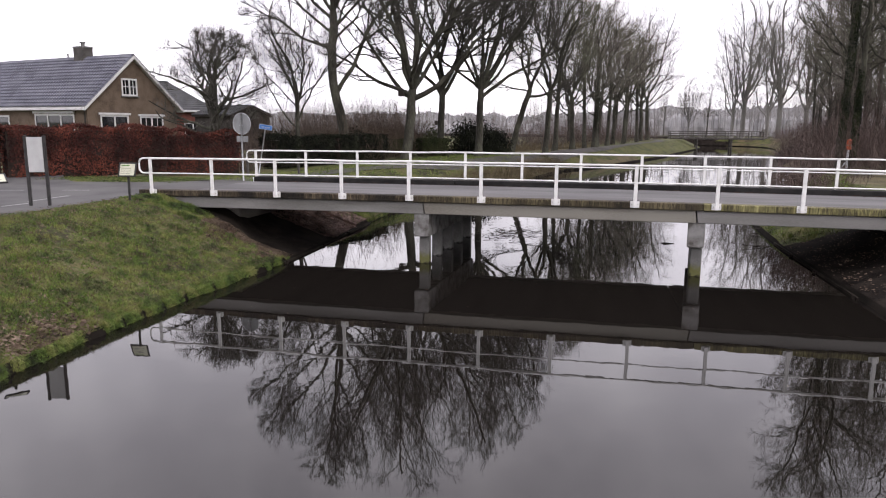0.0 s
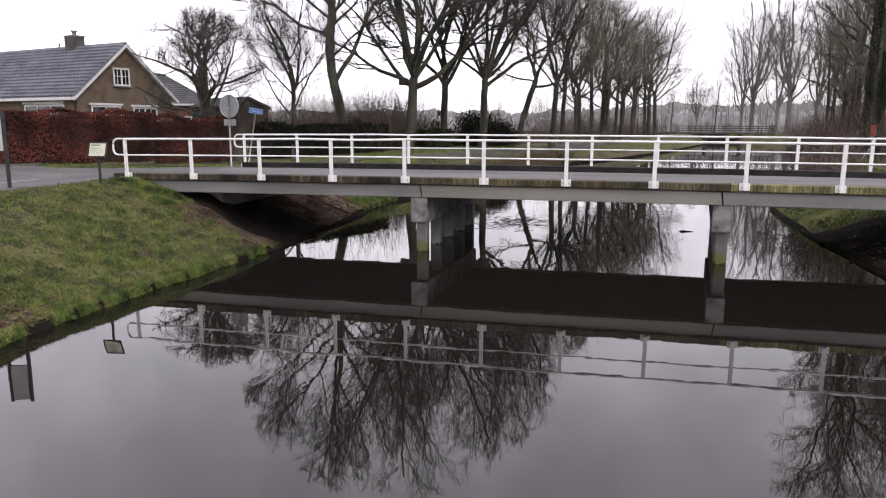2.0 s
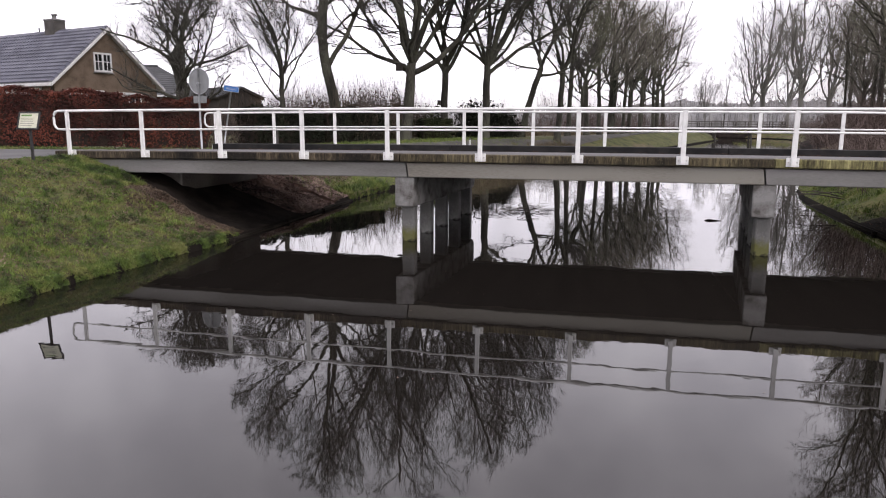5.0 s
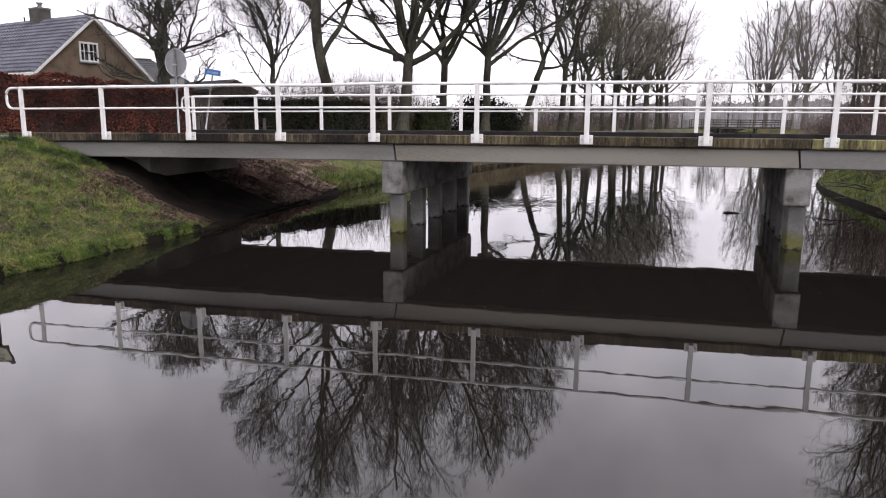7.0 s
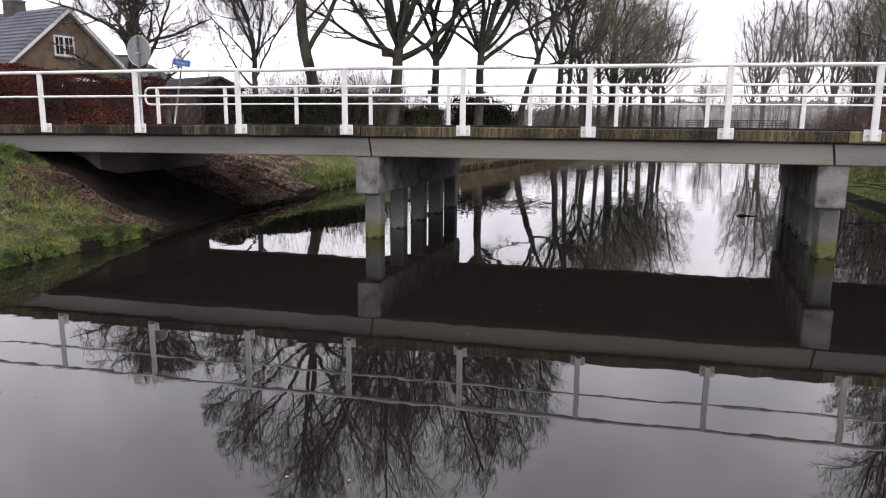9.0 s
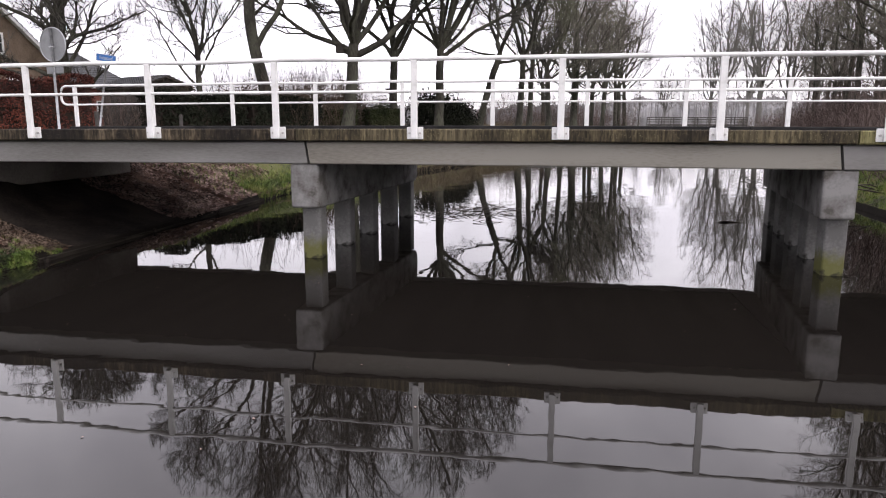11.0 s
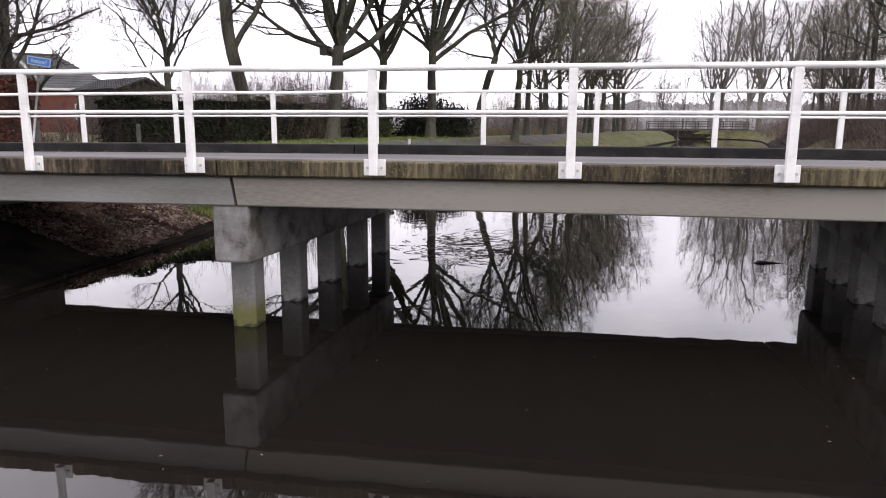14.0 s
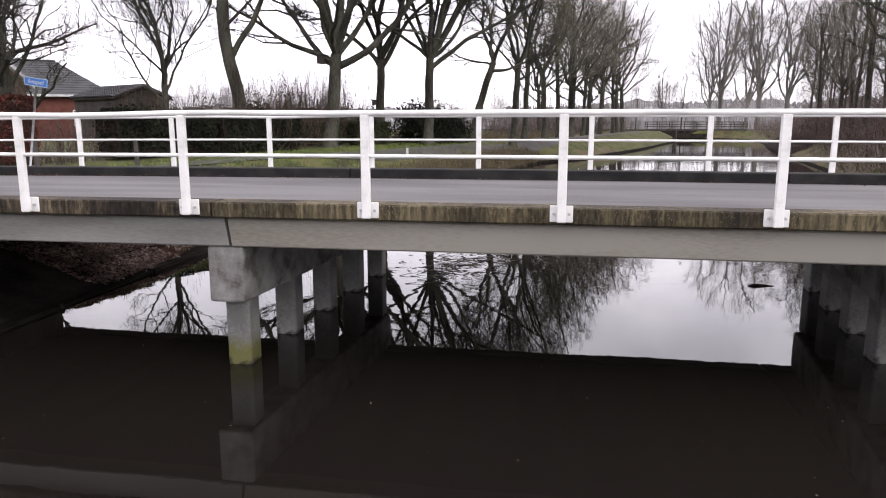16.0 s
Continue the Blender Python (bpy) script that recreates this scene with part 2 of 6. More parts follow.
M_WALLBRICK = material("brown_grey_brick", [(0.0744, 0.0527, 0.0372), (0.105, 0.0775, 0.0558), (0.124, 0.093, 0.0682)], 1.4, 14, 0.9, 0.3, fine_amount=0.5)
M_REDBRICK = material("red_brick", [(0.085, 0.03, 0.022), (0.145, 0.055, 0.042)], 1.4, 14, 0.9, 0.3, fine_amount=0.5)
M_CHIMNEY = material("chimney_brick", [(0.042, 0.039, 0.036), (0.078, 0.072, 0.066)], 2, 14, 0.9, 0.3)
M_TRIM = material("white_house_paint", [(0.422, 0.422, 0.415), (0.53, 0.53, 0.524)], 2, 30, 0.5, 0.05)
M_DARKWOOD = material("dark_stained_wood", [(0.018, 0.015, 0.012), (0.04, 0.034, 0.028)], 2, 30, 0.8, 0.3, stretch=(1, 1, 0.3))
M_TIMBER = material("weathered_timber", [(0.0055, 0.0046, 0.0038), (0.013, 0.0108, 0.009), (0.024, 0.0205, 0.0165)], 3, 40, 0.95, 0.8, stretch=(6, 0.5, 6), depth=0.02, spec=0.05)
M_FENCEWOOD = material("grey_fence_wood", [(0.042, 0.039, 0.036), (0.078, 0.072, 0.066)], 2, 20, 0.9, 0.3)
M_STICK = material("floating_stick", [(0.015, 0.012, 0.01), (0.05, 0.04, 0.03)], 8, 30, 0.7, 0.2)


def glass_material():
    m = bpy.data.materials.new("window_glass")
    m.use_nodes = True
    b = m.node_tree.nodes["Principled BSDF"]
    b.inputs["Base Color"].default_value = (0.012, 0.013, 0.015, 1)
    b.inputs["Roughness"].default_value = 0.03
    b.inputs["Specular IOR Level"].default_value = 0.6
    return m


M_GLASS = glass_material()


def lichen(m, share, colour):
    """Adds streaks of run-off grime and small pale lichen specks to a weathered surface."""
    n, l = m.node_tree.nodes, m.node_tree.links
    b = n["Principled BSDF"]
    under = b.inputs["Base Color"].links[0].from_socket
    for stretch, size, low, high in (((1, 1, 0.07), 26.0, 0.45, 1.6), ((1, 1, 0.3), 7.0, 0.6, 1.4)):
        where, mp, streak, level, wash = n.new("ShaderNodeTexCoord"), n.new("ShaderNodeMapping"), n.new("ShaderNodeTexNoise"), n.new("ShaderNodeMapRange"), n.new("ShaderNodeVectorMath")
        mp.inputs["Scale"].default_value = stretch
        streak.inputs["Scale"].default_value, streak.inputs["Detail"].default_value = size, 4
        level.inputs["From Min"].default_value, level.inputs["From Max"].default_value = 0.32, 0.68
        level.inputs["To Min"].default_value, level.inputs["To Max"].default_value = low, high
        wash.operation = "SCALE"
        l.new(where.outputs["Object"], mp.inputs["Vector"])
        l.new(mp.outputs[0], streak.inputs["Vector"])
        l.new(streak.outputs[0], level.inputs["Value"])
        l.new(under, wash.inputs[0])
        l.new(level.outputs[0], wash.inputs["Scale"])
        under = wash.outputs[0]
    co, cells, patch = n.new("ShaderNodeTexCoord"), n.new("ShaderNodeTexVoronoi"), n.new("ShaderNodeTexNoise")
    cells.inputs["Scale"].default_value, patch.inputs["Scale"].default_value = 34.0, 2.5
    l.new(co.outputs["Object"], cells.inputs["Vector"])
    l.new(co.outputs["Object"], patch.inputs["Vector"])
    limit, inside, mix = n.new("ShaderNodeMath"), n.new("ShaderNodeMath"), n.new("ShaderNodeMixRGB")
    limit.operation, inside.operation = "MULTIPLY", "LESS_THAN"
    limit.inputs[1].default_value = share
    l.new(patch.outputs[0], limit.inputs[0])
    l.new(cells.outputs["Distance"], inside.inputs[0])
    l.new(limit.outputs[0], inside.inputs[1])
    mix.inputs[2].default_value = (*colour, 1)
    l.new(inside.outputs[0], mix.inputs[0])
    l.new(under, mix.inputs[1])
    l.new(mix.outputs[0], b.inputs["Base Color"])


lichen(M_EDGE, 0.26, (0.085, 0.075, 0.055))
lichen(M_EDGEMID, 0.3, (0.15, 0.135, 0.08))
lichen(M_MOSSY, 0.26, (0.14, 0.135, 0.07))


def pile_material(name, green):
    """Weathered concrete, black and wet at the waterline, with a ragged band of algae above it."""
    m = material(name, [(0.088, 0.087, 0.083), (0.13, 0.128, 0.124), (0.168, 0.166, 0.16)], 2.2, 30, 0.85, 0.35, depth=0.005, vary=0.06)
    n, l = m.node_tree.nodes, m.node_tree.links
    b = n["Principled BSDF"]
    clean = b.inputs["Base Color"].links[0].from_socket
    co, split, rag = n.new("ShaderNodeTexCoord"), n.new("ShaderNodeSeparateXYZ"), n.new("ShaderNodeTexNoise")
    rag.inputs["Scale"].default_value, rag.inputs["Detail"].default_value = 11.0, 5
    l.new(co.outputs["Object"], split.inputs[0])
    l.new(co.outputs["Object"], rag.inputs["Vector"])
    level = n.new("ShaderNodeMath")
    level.operation = "MULTIPLY_ADD"
    level.inputs[1].default_value = -0.3
    l.new(rag.outputs[0], level.inputs[0])
    l.new(split.outputs[2], level.inputs[2])
    for colour, top, soft in (((0.078, 0.079, 0.011), 0.25, 0.2), ((0.012, 0.011, 0.008), -0.08, 0.05))[0 if green else 1:]:
        fade = n.new("ShaderNodeMapRange")
        fade.inputs["From Min"].default_value, fade.inputs["From Max"].default_value = top - soft, top
        fade.inputs["To Min"].default_value, fade.inputs["To Max"].default_value = 0.85, 0.0
        l.new(level.outputs[0], fade.inputs["Value"])
        mix = n.new("ShaderNodeMixRGB")
        mix.inputs[2].default_value = (*colour, 1)
        l.new(fade.outputs[0], mix.inputs[0])
        l.new(clean, mix.inputs[1])
        clean = mix.outputs[0]
    l.new(clean, b.inputs["Base Color"])
    return m


M_PILE, M_PILEGREEN = pile_material("pile_concrete", False), pile_material("algae_pile_concrete", True)


def water_material():
    """Dark still canal water: a mirror by its own Fresnel, with faint ripples."""
    m = bpy.data.materials.new("canal_water")
    m.use_nodes = True
    n, l = m.node_tree.nodes, m.node_tree.links
    b = n["Principled BSDF"]
    b.inputs["Roughness"].default_value, b.inputs["IOR"].default_value = 0.015, 1.38
    b.inputs["Specular IOR Level"].default_value = 0.5
    co = n.new("ShaderNodeTexCoord")
    silt = n.new("ShaderNodeTexNoise")
    silt.inputs["Scale"].default_value = 0.25
    ramp = n.new("ShaderNodeValToRGB")
    ramp.color_ramp.elements[0].color = (0.0062, 0.0053, 0.0047, 1)
    ramp.color_ramp.elements[1].color = (0.0092, 0.0078, 0.0064, 1)
    l.new(co.outputs["Object"], silt.inputs["Vector"])
    l.new(silt.outputs[0], ramp.inputs[0])
    l.new(ramp.outputs[0], b.inputs["Base Color"])
    broad, small = n.new("ShaderNodeTexNoise"), n.new("ShaderNodeTexNoise")
    broad.inputs["Scale"].default_value, broad.inputs["Detail"].default_value = 0.7, 2
    small.inputs["Scale"].default_value, small.inputs["Detail"].default_value = 3.2, 2
    patch = n.new("ShaderNodeTexNoise")
    patch.inputs["Scale"].default_value = 0.12
    l.new(co.outputs["Object"], broad.inputs["Vector"])
    l.new(co.outputs["Object"], small.inputs["Vector"])
    l.new(co.outputs["Object"], patch.inputs["Vector"])
    gain = n.new("ShaderNodeMath")
    gain.operation = "MULTIPLY"
    l.new(small.outputs[0], gain.inputs[0])
    l.new(patch.outputs[0], gain.inputs[1])
    add = n.new("ShaderNodeMath")
    add.operation = "MULTIPLY_ADD"
    add.inputs[1].default_value = 0.5
    l.new(gain.outputs[0], add.inputs[0])
    l.new(broad.outputs[0], add.inputs[2])
    bp = n.new("ShaderNodeBump")
    bp.inputs["Strength"].default_value, bp.inputs["Distance"].default_value = 1.0, 0.0023
    place, open_water, height = n.new("ShaderNodeSeparateXYZ"), n.new("ShaderNodeMapRange"), n.new("ShaderNodeMath")
    height.operation = "MULTIPLY"
    open_water.inputs["From Min"].default_value, open_water.inputs["From Max"].default_value = 3.0, 9.0
    open_water.inputs["To Min"].default_value, open_water.inputs["To Max"].default_value = 1.0, 2.3
    l.new(co.outputs["Object"], place.inputs[0])
    l.new(place.outputs[1], open_water.inputs["Value"])
    l.new(add.outputs[0], height.inputs[0])
    l.new(open_water.outputs[0], height.inputs[1])
    l.new(height.outputs[0], bp.inputs["Height"])
    l.new(bp.outputs[0], b.inputs["Normal"])
    return m


M_WATER = water_material()


# ---- mesh helpers ----
def thing(name, at=(0, 0, 0), label="", category="", group="", kind="", turn=0):
    ob = new(name)
    ob.empty_display_size = 0.2
    ob.matrix_world = pose(*at, 0, 0, turn)
    return tagged(ob, label, category, group, kind)


def finish(bm, name, mats, smooth=False):
    me = bpy.data.meshes.new(name)
    bm.normal_update()
    bm.to_mesh(me)
    bm.free()
    for m in mats if isinstance(mats, (list, tuple)) else [mats]:
        me.materials.append(m)
    if smooth:
        me.shade_smooth()
    return me


def part(name, bm, mats, parent, label="", smooth=False, at=None):
    ob = new(name, finish(bm, name, mats, smooth))
    ob.parent = parent
    if at is not None:
        ob.matrix_local = at
    if label:
        ob["label"] = label
    return ob


def solid(name, bm, mats, label="", category="", group="", kind="", smooth=False, at=None):
    ob = new(name, finish(bm, name, mats, smooth))
    if at is not None:
        ob.matrix_world = at
    return tagged(ob, label, category, group, kind)


def box(bm, lo, hi, bevel=0.0, turn=None, mat=0):
    """A box from corner to corner, with softened edges, turned by a matrix."""
    r = bmesh.ops.create_cube(bm, size=1)
    vs = r["verts"]
    for v in vs:
        v.co = Vector([lo[i] + (hi[i] - lo[i]) * (v.co[i] + 0.5) for i in range(3)])
    fs = list({f for v in vs for f in v.link_faces})
    for f in fs:
        f.material_index = mat
    if bevel:
        es = list({e for v in vs for e in v.link_edges})
        out = bmesh.ops.bevel(bm, geom=es, offset=bevel, segments=1, affect="EDGES", profile=0.5)
        vs = list({v for f in out["faces"] for v in f.verts} | {v for v in vs if v.is_valid})
        for f in {f for v in vs for f in v.link_faces}:
            f.material_index = mat
    if turn is not None:
        for v in vs:
            v.co = turn @ v.co
    return vs


def boxed(lo, hi, bevel=0.0, turn=None):
    bm = bmesh.new()
    box(bm, lo, hi, bevel, turn)
    return bm


def tube(bm, pts, radii, sides=8, cap=True):
    """A round bar along points."""
    pts = [Vector(p) for p in pts]
    rings = []
    for i, p in enumerate(pts):
        d = (pts[min(i + 1, len(pts) - 1)] - pts[max(i - 1, 0)]).normalized()
        a = d.cross(Vector((0, 0, 1)))
        a = d.cross(Vector((1, 0, 0))) if a.length < 0.2 else a
        a.normalize()
        b = d.cross(a)
        r = radii[i] if isinstance(radii, (list, tuple)) else radii
        rings.append([bm.verts.new(p + (a * math.cos(2 * math.pi * k / sides) + b * math.sin(2 * math.pi * k / sides)) * r) for k in range(sides)])
    for r0, r1 in zip(rings, rings[1:]):
        for k in range(sides):
            bm.faces.new((r0[k], r0[(k + 1) % sides], r1[(k + 1) % sides], r1[k]))
    if cap:
        bm.faces.new(rings[0])
        bm.faces.new(rings[-1][::-1])
    return bm


def spline(keys, y):
    """Smooth value at y of a table of (y, value)."""
    if y <= keys[0][0]:
        return keys[0][1]
    for (y0, v0), (y1, v1) in zip(keys, keys[1:]):
        if y <= y1:
            s = (y - y0) / (y1 - y0)
            return v0 + (v1 - v0) * s
    (y0, v0), (y1, v1) = keys[-2:]
    return v1 + (v1 - v0) / (y1 - y0) * (y - y1)


# ---- the lie of the land ----
LEFT = [(-30, -3.85), (-10, -3.75), (-6.5, -3.84), (-3.5, -3.6), (-1, -3.4), (3, -3.5), (11, -3.75), (19, -1.8), (27, 0.0), (42, 2.4), (51, 6.6), (72, 13.2), (90, 17.8), (108, 22.5), (115, 24.0), (119, 23.0), (123, 14.0), (128, -10.0), (138, -70.0), (160, -200.0), (300, -1300.0)]
RIGHT = [(-20, 11.0), (5, 10.9), (10, 11.1), (14, 11.5), (17.5, 12.5), (24, 15.5), (36, 19.4), (51, 22.2), (76, 27.0), (96, 32.0), (112, 35.5), (122, 36.0), (128, 34.0), (134, 24.0), (140, 0.0), (150, -60.0), (170, -200.0), (300, -1200.0)]


def water_edge(side, y):
    keys = LEFT if side < 0 else RIGHT
    x = sum(spline(keys, y + k) for k in (-2, -1, 0, 1, 2)) / 5
    if side < 0 and -20 < y < -0.5:
        x += 0.09 * noise.noise(Vector((y * 0.9, 3.0, 0))) + 0.07 * noise.noise(Vector((y * 2.6, 8.0, 0)))
    return x


def land_level(side, y):
    s = min(max((y - 5) / 9, 0), 1)
    dip = 0.12 * min(max((y - 5) / 2.5, 0), 1) * min(max((19 - y) / 5, 0), 1)
    return 1.765 - 0.19 * s - dip if side < 0 else 1.76 - 0.2 * s


def ground_z(x, y):
    """Height of the ground: flat land, banks, and the canal's bed."""
    xl, xr = water_edge(-1, y), water_edge(1, y)
    side = -1 if x < (xl + xr) / 2 else 1
    d = xl - x if side < 0 else x - xr
    top = land_level(side, y)
    if d <= 0:
        return max(-0.9, -0.1 + d * 0.8)
    lip = 0.10 if -0.5 <= y <= 6 else 0.2 if side < 0 else 0.16
    if d < 0.12:
        return -0.1 + (lip + 0.1) * d / 0.12
    run = 4.1 if side < 0 and y < 16 or y < 7 else 3.0 + 1.1 * min(max((22 - y) / 6, 0), 1) * (side < 0)
    s = min((d - 0.12) / run, 1)
    under = min(max((y + 1.6 - max(d - 1.5, 0) * 2.8 * max(0, 1 - max(y, 0) / 4)) / 2.5, 0), 1) * min(max((6.4 - y) / 1.2, 0), 1)
    z = lip + (top - lip) * ((1 - under) * (1 - (1 - s) ** 1.12) + under * s ** 1.3)
    lump = noise.noise(Vector((x * 0.5, y * 0.5, 3.1))) * 0.12 + noise.noise(Vector((x * 1.7, y * 1.7, 7.7))) * 0.07 + noise.noise(Vector((x * 4.0, y * 4.0, 1.7))) * 0.035
    return z + lump * (4 * s * (1 - s) if s < 1 else 0)


def build_ground():
    ys = [-900, -450, -220, -120, -70, -45, -32, -24] + [-20 + 0.5 * i for i in range(14)] + [-13 + 0.2 * i for i in range(65)] + [0.5 * i for i in range(61)] + [32 + 2 * i for i in range(56)] + [150, 170, 200, 240, 300, 420, 650, 1100, 1900]
    ds = [1900, 1000, 500, 250, 140, 90, 60, 42, 30, 22, 17, 13, 10, 8, 6.5, 5.4, 4.6, 4.3, 3.9, 3.5, 3.1, 2.7, 2.3, 1.9, 1.5, 1.1, 0.8, 0.5, 0.3, 0.13, 0.06, 0.0]
    verts, faces, mats = [], [], []
    cols = 0
    for y in ys:
        xl, xr = water_edge(-1, y), water_edge(1, y)
        row = [xl - d for d in ds] + [xl + (xr - xl) * k for k in (0.06, 0.3, 0.5, 0.7, 0.94)] + [xr + d for d in ds[::-1]]
        cols = len(row)
        verts += [(x, y, ground_z(x, y)) for x in row]
    for j in range(len(ys) - 1):
        for i in range(cols - 1):
            faces.append((j * cols + i, j * cols + i + 1, (j + 1) * cols + i + 1, (j + 1) * cols + i))
            x, y = verts[j * cols + i][0], ys[j] + 0.25
            xl, xr = water_edge(-1, y), water_edge(1, y)
            wob = noise.noise(Vector((x, y, 0))) * 0.6
            if len(ds) - 4 < i < len(ds) + 7:
                mats.append(2)
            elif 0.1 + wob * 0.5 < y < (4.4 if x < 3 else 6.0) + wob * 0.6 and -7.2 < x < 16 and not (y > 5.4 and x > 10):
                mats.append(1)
            elif -1.6 + wob * 2.0 < y <= 0.6 and -6.0 + wob < x < -3:
                mats.append(3)
            elif -9 + wob * 3 < y <= 5.4 and xr - 0.5 < x < xr + 1.3 + wob:
                mats.append(1)
            elif (17 + wob * 4 < y < 62 and xl - 1.2 + wob < x < xl) or (38 + wob * 5 < y < 62 and xl - 12 < x < xl - 4):
                mats.append(4)
            elif y > 119 + wob * 3 and -80 < x < 32:
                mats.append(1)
            elif 13 + wob * 3 < y < 130 and xr < x < xr + 14:
                mats.append(4 if y < 55 else 1 if y < 92 else 4 if y < 104 or wob < 0 else 0)
            elif 4.2 + wob * 0.5 < y < 10.2 + wob and -8 < x < -3:
                mats.append(3)
            else:
                mats.append(0)
    me = bpy.data.meshes.new("ground")
    me.from_pydata(verts, [], faces)
    me.polygons.foreach_set("material_index", mats)
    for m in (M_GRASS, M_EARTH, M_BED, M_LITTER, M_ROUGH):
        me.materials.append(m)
    me.shade_smooth()
    return tagged(new("ground", me), "flat grassy land with sloping canal banks", "ground", kind="structure")


build_ground()


WATER = 0.025          # level of the canal


def build_water():
    bm = bmesh.new()
    ys = [-900, -200, -60, -30] + [-20 + 2 * i for i in range(90)] + [200, 300, 600, 1800]
    rows = []
    for y in ys:
        xl, xr = water_edge(-1, y) - 0.1, water_edge(1, y) + 0.1
        rows.append([bm.verts.new((x, y, WATER)) for x in (xl, xr)])
    for a, b in zip(rows, rows[1:]):
        bm.faces.new((a[0], a[1], b[1], b[0]))
    solid("water", bm, M_WATER, "dark still canal water mirroring trees and bridge", "canal", kind="structure")


build_water()


def strip(name, line, width, mat, lift, label, category, step=1.0):
    """A paved ribbon laid on the ground along a line of plan points."""
    pts = [Vector(p) for p in line]
    dense = []
    for i in range(len(pts) - 1):
        p0, p1, p2, p3 = pts[max(i - 1, 0)], pts[i], pts[i + 1], pts[min(i + 2, len(pts) - 1)]
        k = max(2, int((p2 - p1).length / step))
        for j in range(k):
            t = j / k
            dense.append(0.5 * ((2 * p1) + (p2 - p0) * t + (2 * p0 - 5 * p1 + 4 * p2 - p3) * t * t + (3 * p1 - p0 - 3 * p2 + p3) * t ** 3))
    dense.append(pts[-1])
    bm = bmesh.new()
    rows = []
    for i, p in enumerate(dense):
        d = (dense[min(i + 1, len(dense) - 1)] - dense[max(i - 1, 0)]).normalized()
        n = Vector((-d.y, d.x))
        w = width * (1 + 0.05 * noise.noise(Vector((p.x, p.y, 0))))
        row = []
        for k in (-0.5, -0.25, 0, 0.25, 0.5):
            q = p + n * w * k
            row.append(bm.verts.new((q.x, q.y, ground_z(q.x, q.y) + lift)))
        rows.append(row)
    for a, b in zip(rows, rows[1:]):
        for k in range(4):
            bm.faces.new((a[k], b[k], b[k + 1], a[k + 1]))
    return solid(name, bm, mat, label, category, kind="structure", smooth=True)


# canal-side road with the turn on to the bridge
def build_road():
    bm = bmesh.new()
    out = []
    for y in range(-60, 1, 2):
        out.append((-8.25 + 0.03 * min(y + 8, 0), y))
    out += [(-8.2, 0.35), (-7.55, 0.36), (-7.55, 5.36), (-8.6, 5.2), (-11.2, 3.6), (-13.4, 3.2), (-14.6, 4.2), (-16.4, 6.2), (-17.6, 4.6), (-30, -1.0), (-60, -6), (-60, -20), (-30, -12), (-18, -9), (-15.5, -14)]
    out += [(-15.2, y) for y in range(-20, -61, -10)]
    vs = [bm.verts.new((x, y, 1.787)) for x, y in out]
    f = bm.faces.new(vs)
    bmesh.ops.triangulate(bm, faces=[f])
    bmesh.ops.recalc_face_normals(bm, faces=bm.faces)
    if sum(f.normal.z for f in bm.faces) < 0:
        bmesh.ops.reverse_faces(bm, faces=bm.faces)
    solid("road", bm, M_ASPHALT, "grey asphalt road meeting the bridge", "road", kind="structure")
    for x, y, a in [(-9.66, -3.35, 84), (-9.97, -2.22, 92), (-10.02, -1.45, 92), (-11.0, 0.42, 16), (-9.5, -5.0, 84), (-12.9, -0.1, 16)]:
        m = boxed((-0.4, -0.05, 0), (0.4, 0.05, 0.004))
        solid("road_marking", m, M_LINE, "worn white dash painted on the asphalt", "road marking", "road dashes", "structure", at=pose(x, y, 1.789, 0, 0, a))


build_road()
strip("cycle_path", [(-9.2, 5.0), (-9.0, 10.5), (-7.8, 15.5), (-5.9, 19.2), (-4.0, 22.5), (-2.7, 28), (-0.4, 37), (2.0, 46), (5.0, 56), (7.6, 66), (11.0, 80), (14.2, 92), (15.2, 102), (12.5, 110), (2, 114), (-20, 116)], 1.5, M_PATH, 0.03, "narrow asphalt cycle path along the canal", "path")


# ---- the bridge ----
def deck_z(x):
    return 1.80 - 0.00033 * (x - 3.7) ** 2


NEAR, FAR = 0.0, 5.67          # lines of the two railings
END_L, END_R = -8.5, 16.4
JOINTS = [END_L, 0.34, 7.56, END_R]
bridge = thing("bridge", (0, 0, 0), "flat grey concrete road bridge on two rows of piles", "bridge")


def long_beam(x0, x1, y0, y1, z0, z1, n=10, bevel=0.015, slant=0.0):
    """A beam along the bridge that follows its slight camber."""
    bm = bmesh.new()
    rows = []
    c = bevel
    prof = [(y0 + c, z0), (y1 - c, z0), (y1, z0 + c), (y1, z1 - c), (y1 - c, z1), (y0 + c, z1), (y0, z1 - c), (y0, z0 + c)]
    for i in range(n + 1):
        x = x0 + (x1 - x0) * i / n
        dz = deck_z(x) - 1.80
        rows.append([bm.verts.new((x + slant * (0.5 - (z - z0) / (z1 - z0)), y, z + dz)) for y, z in prof])
    for a, b in zip(rows, rows[1:]):
        for k in range(8):
            bm.faces.new((a[k], b[k], b[(k + 1) % 8], a[(k + 1) % 8]))
    bm.faces.new(rows[0])
    bm.faces.new(rows[-1][::-1])
    bmesh.ops.recalc_face_normals(bm, faces=bm.faces)
    return bm


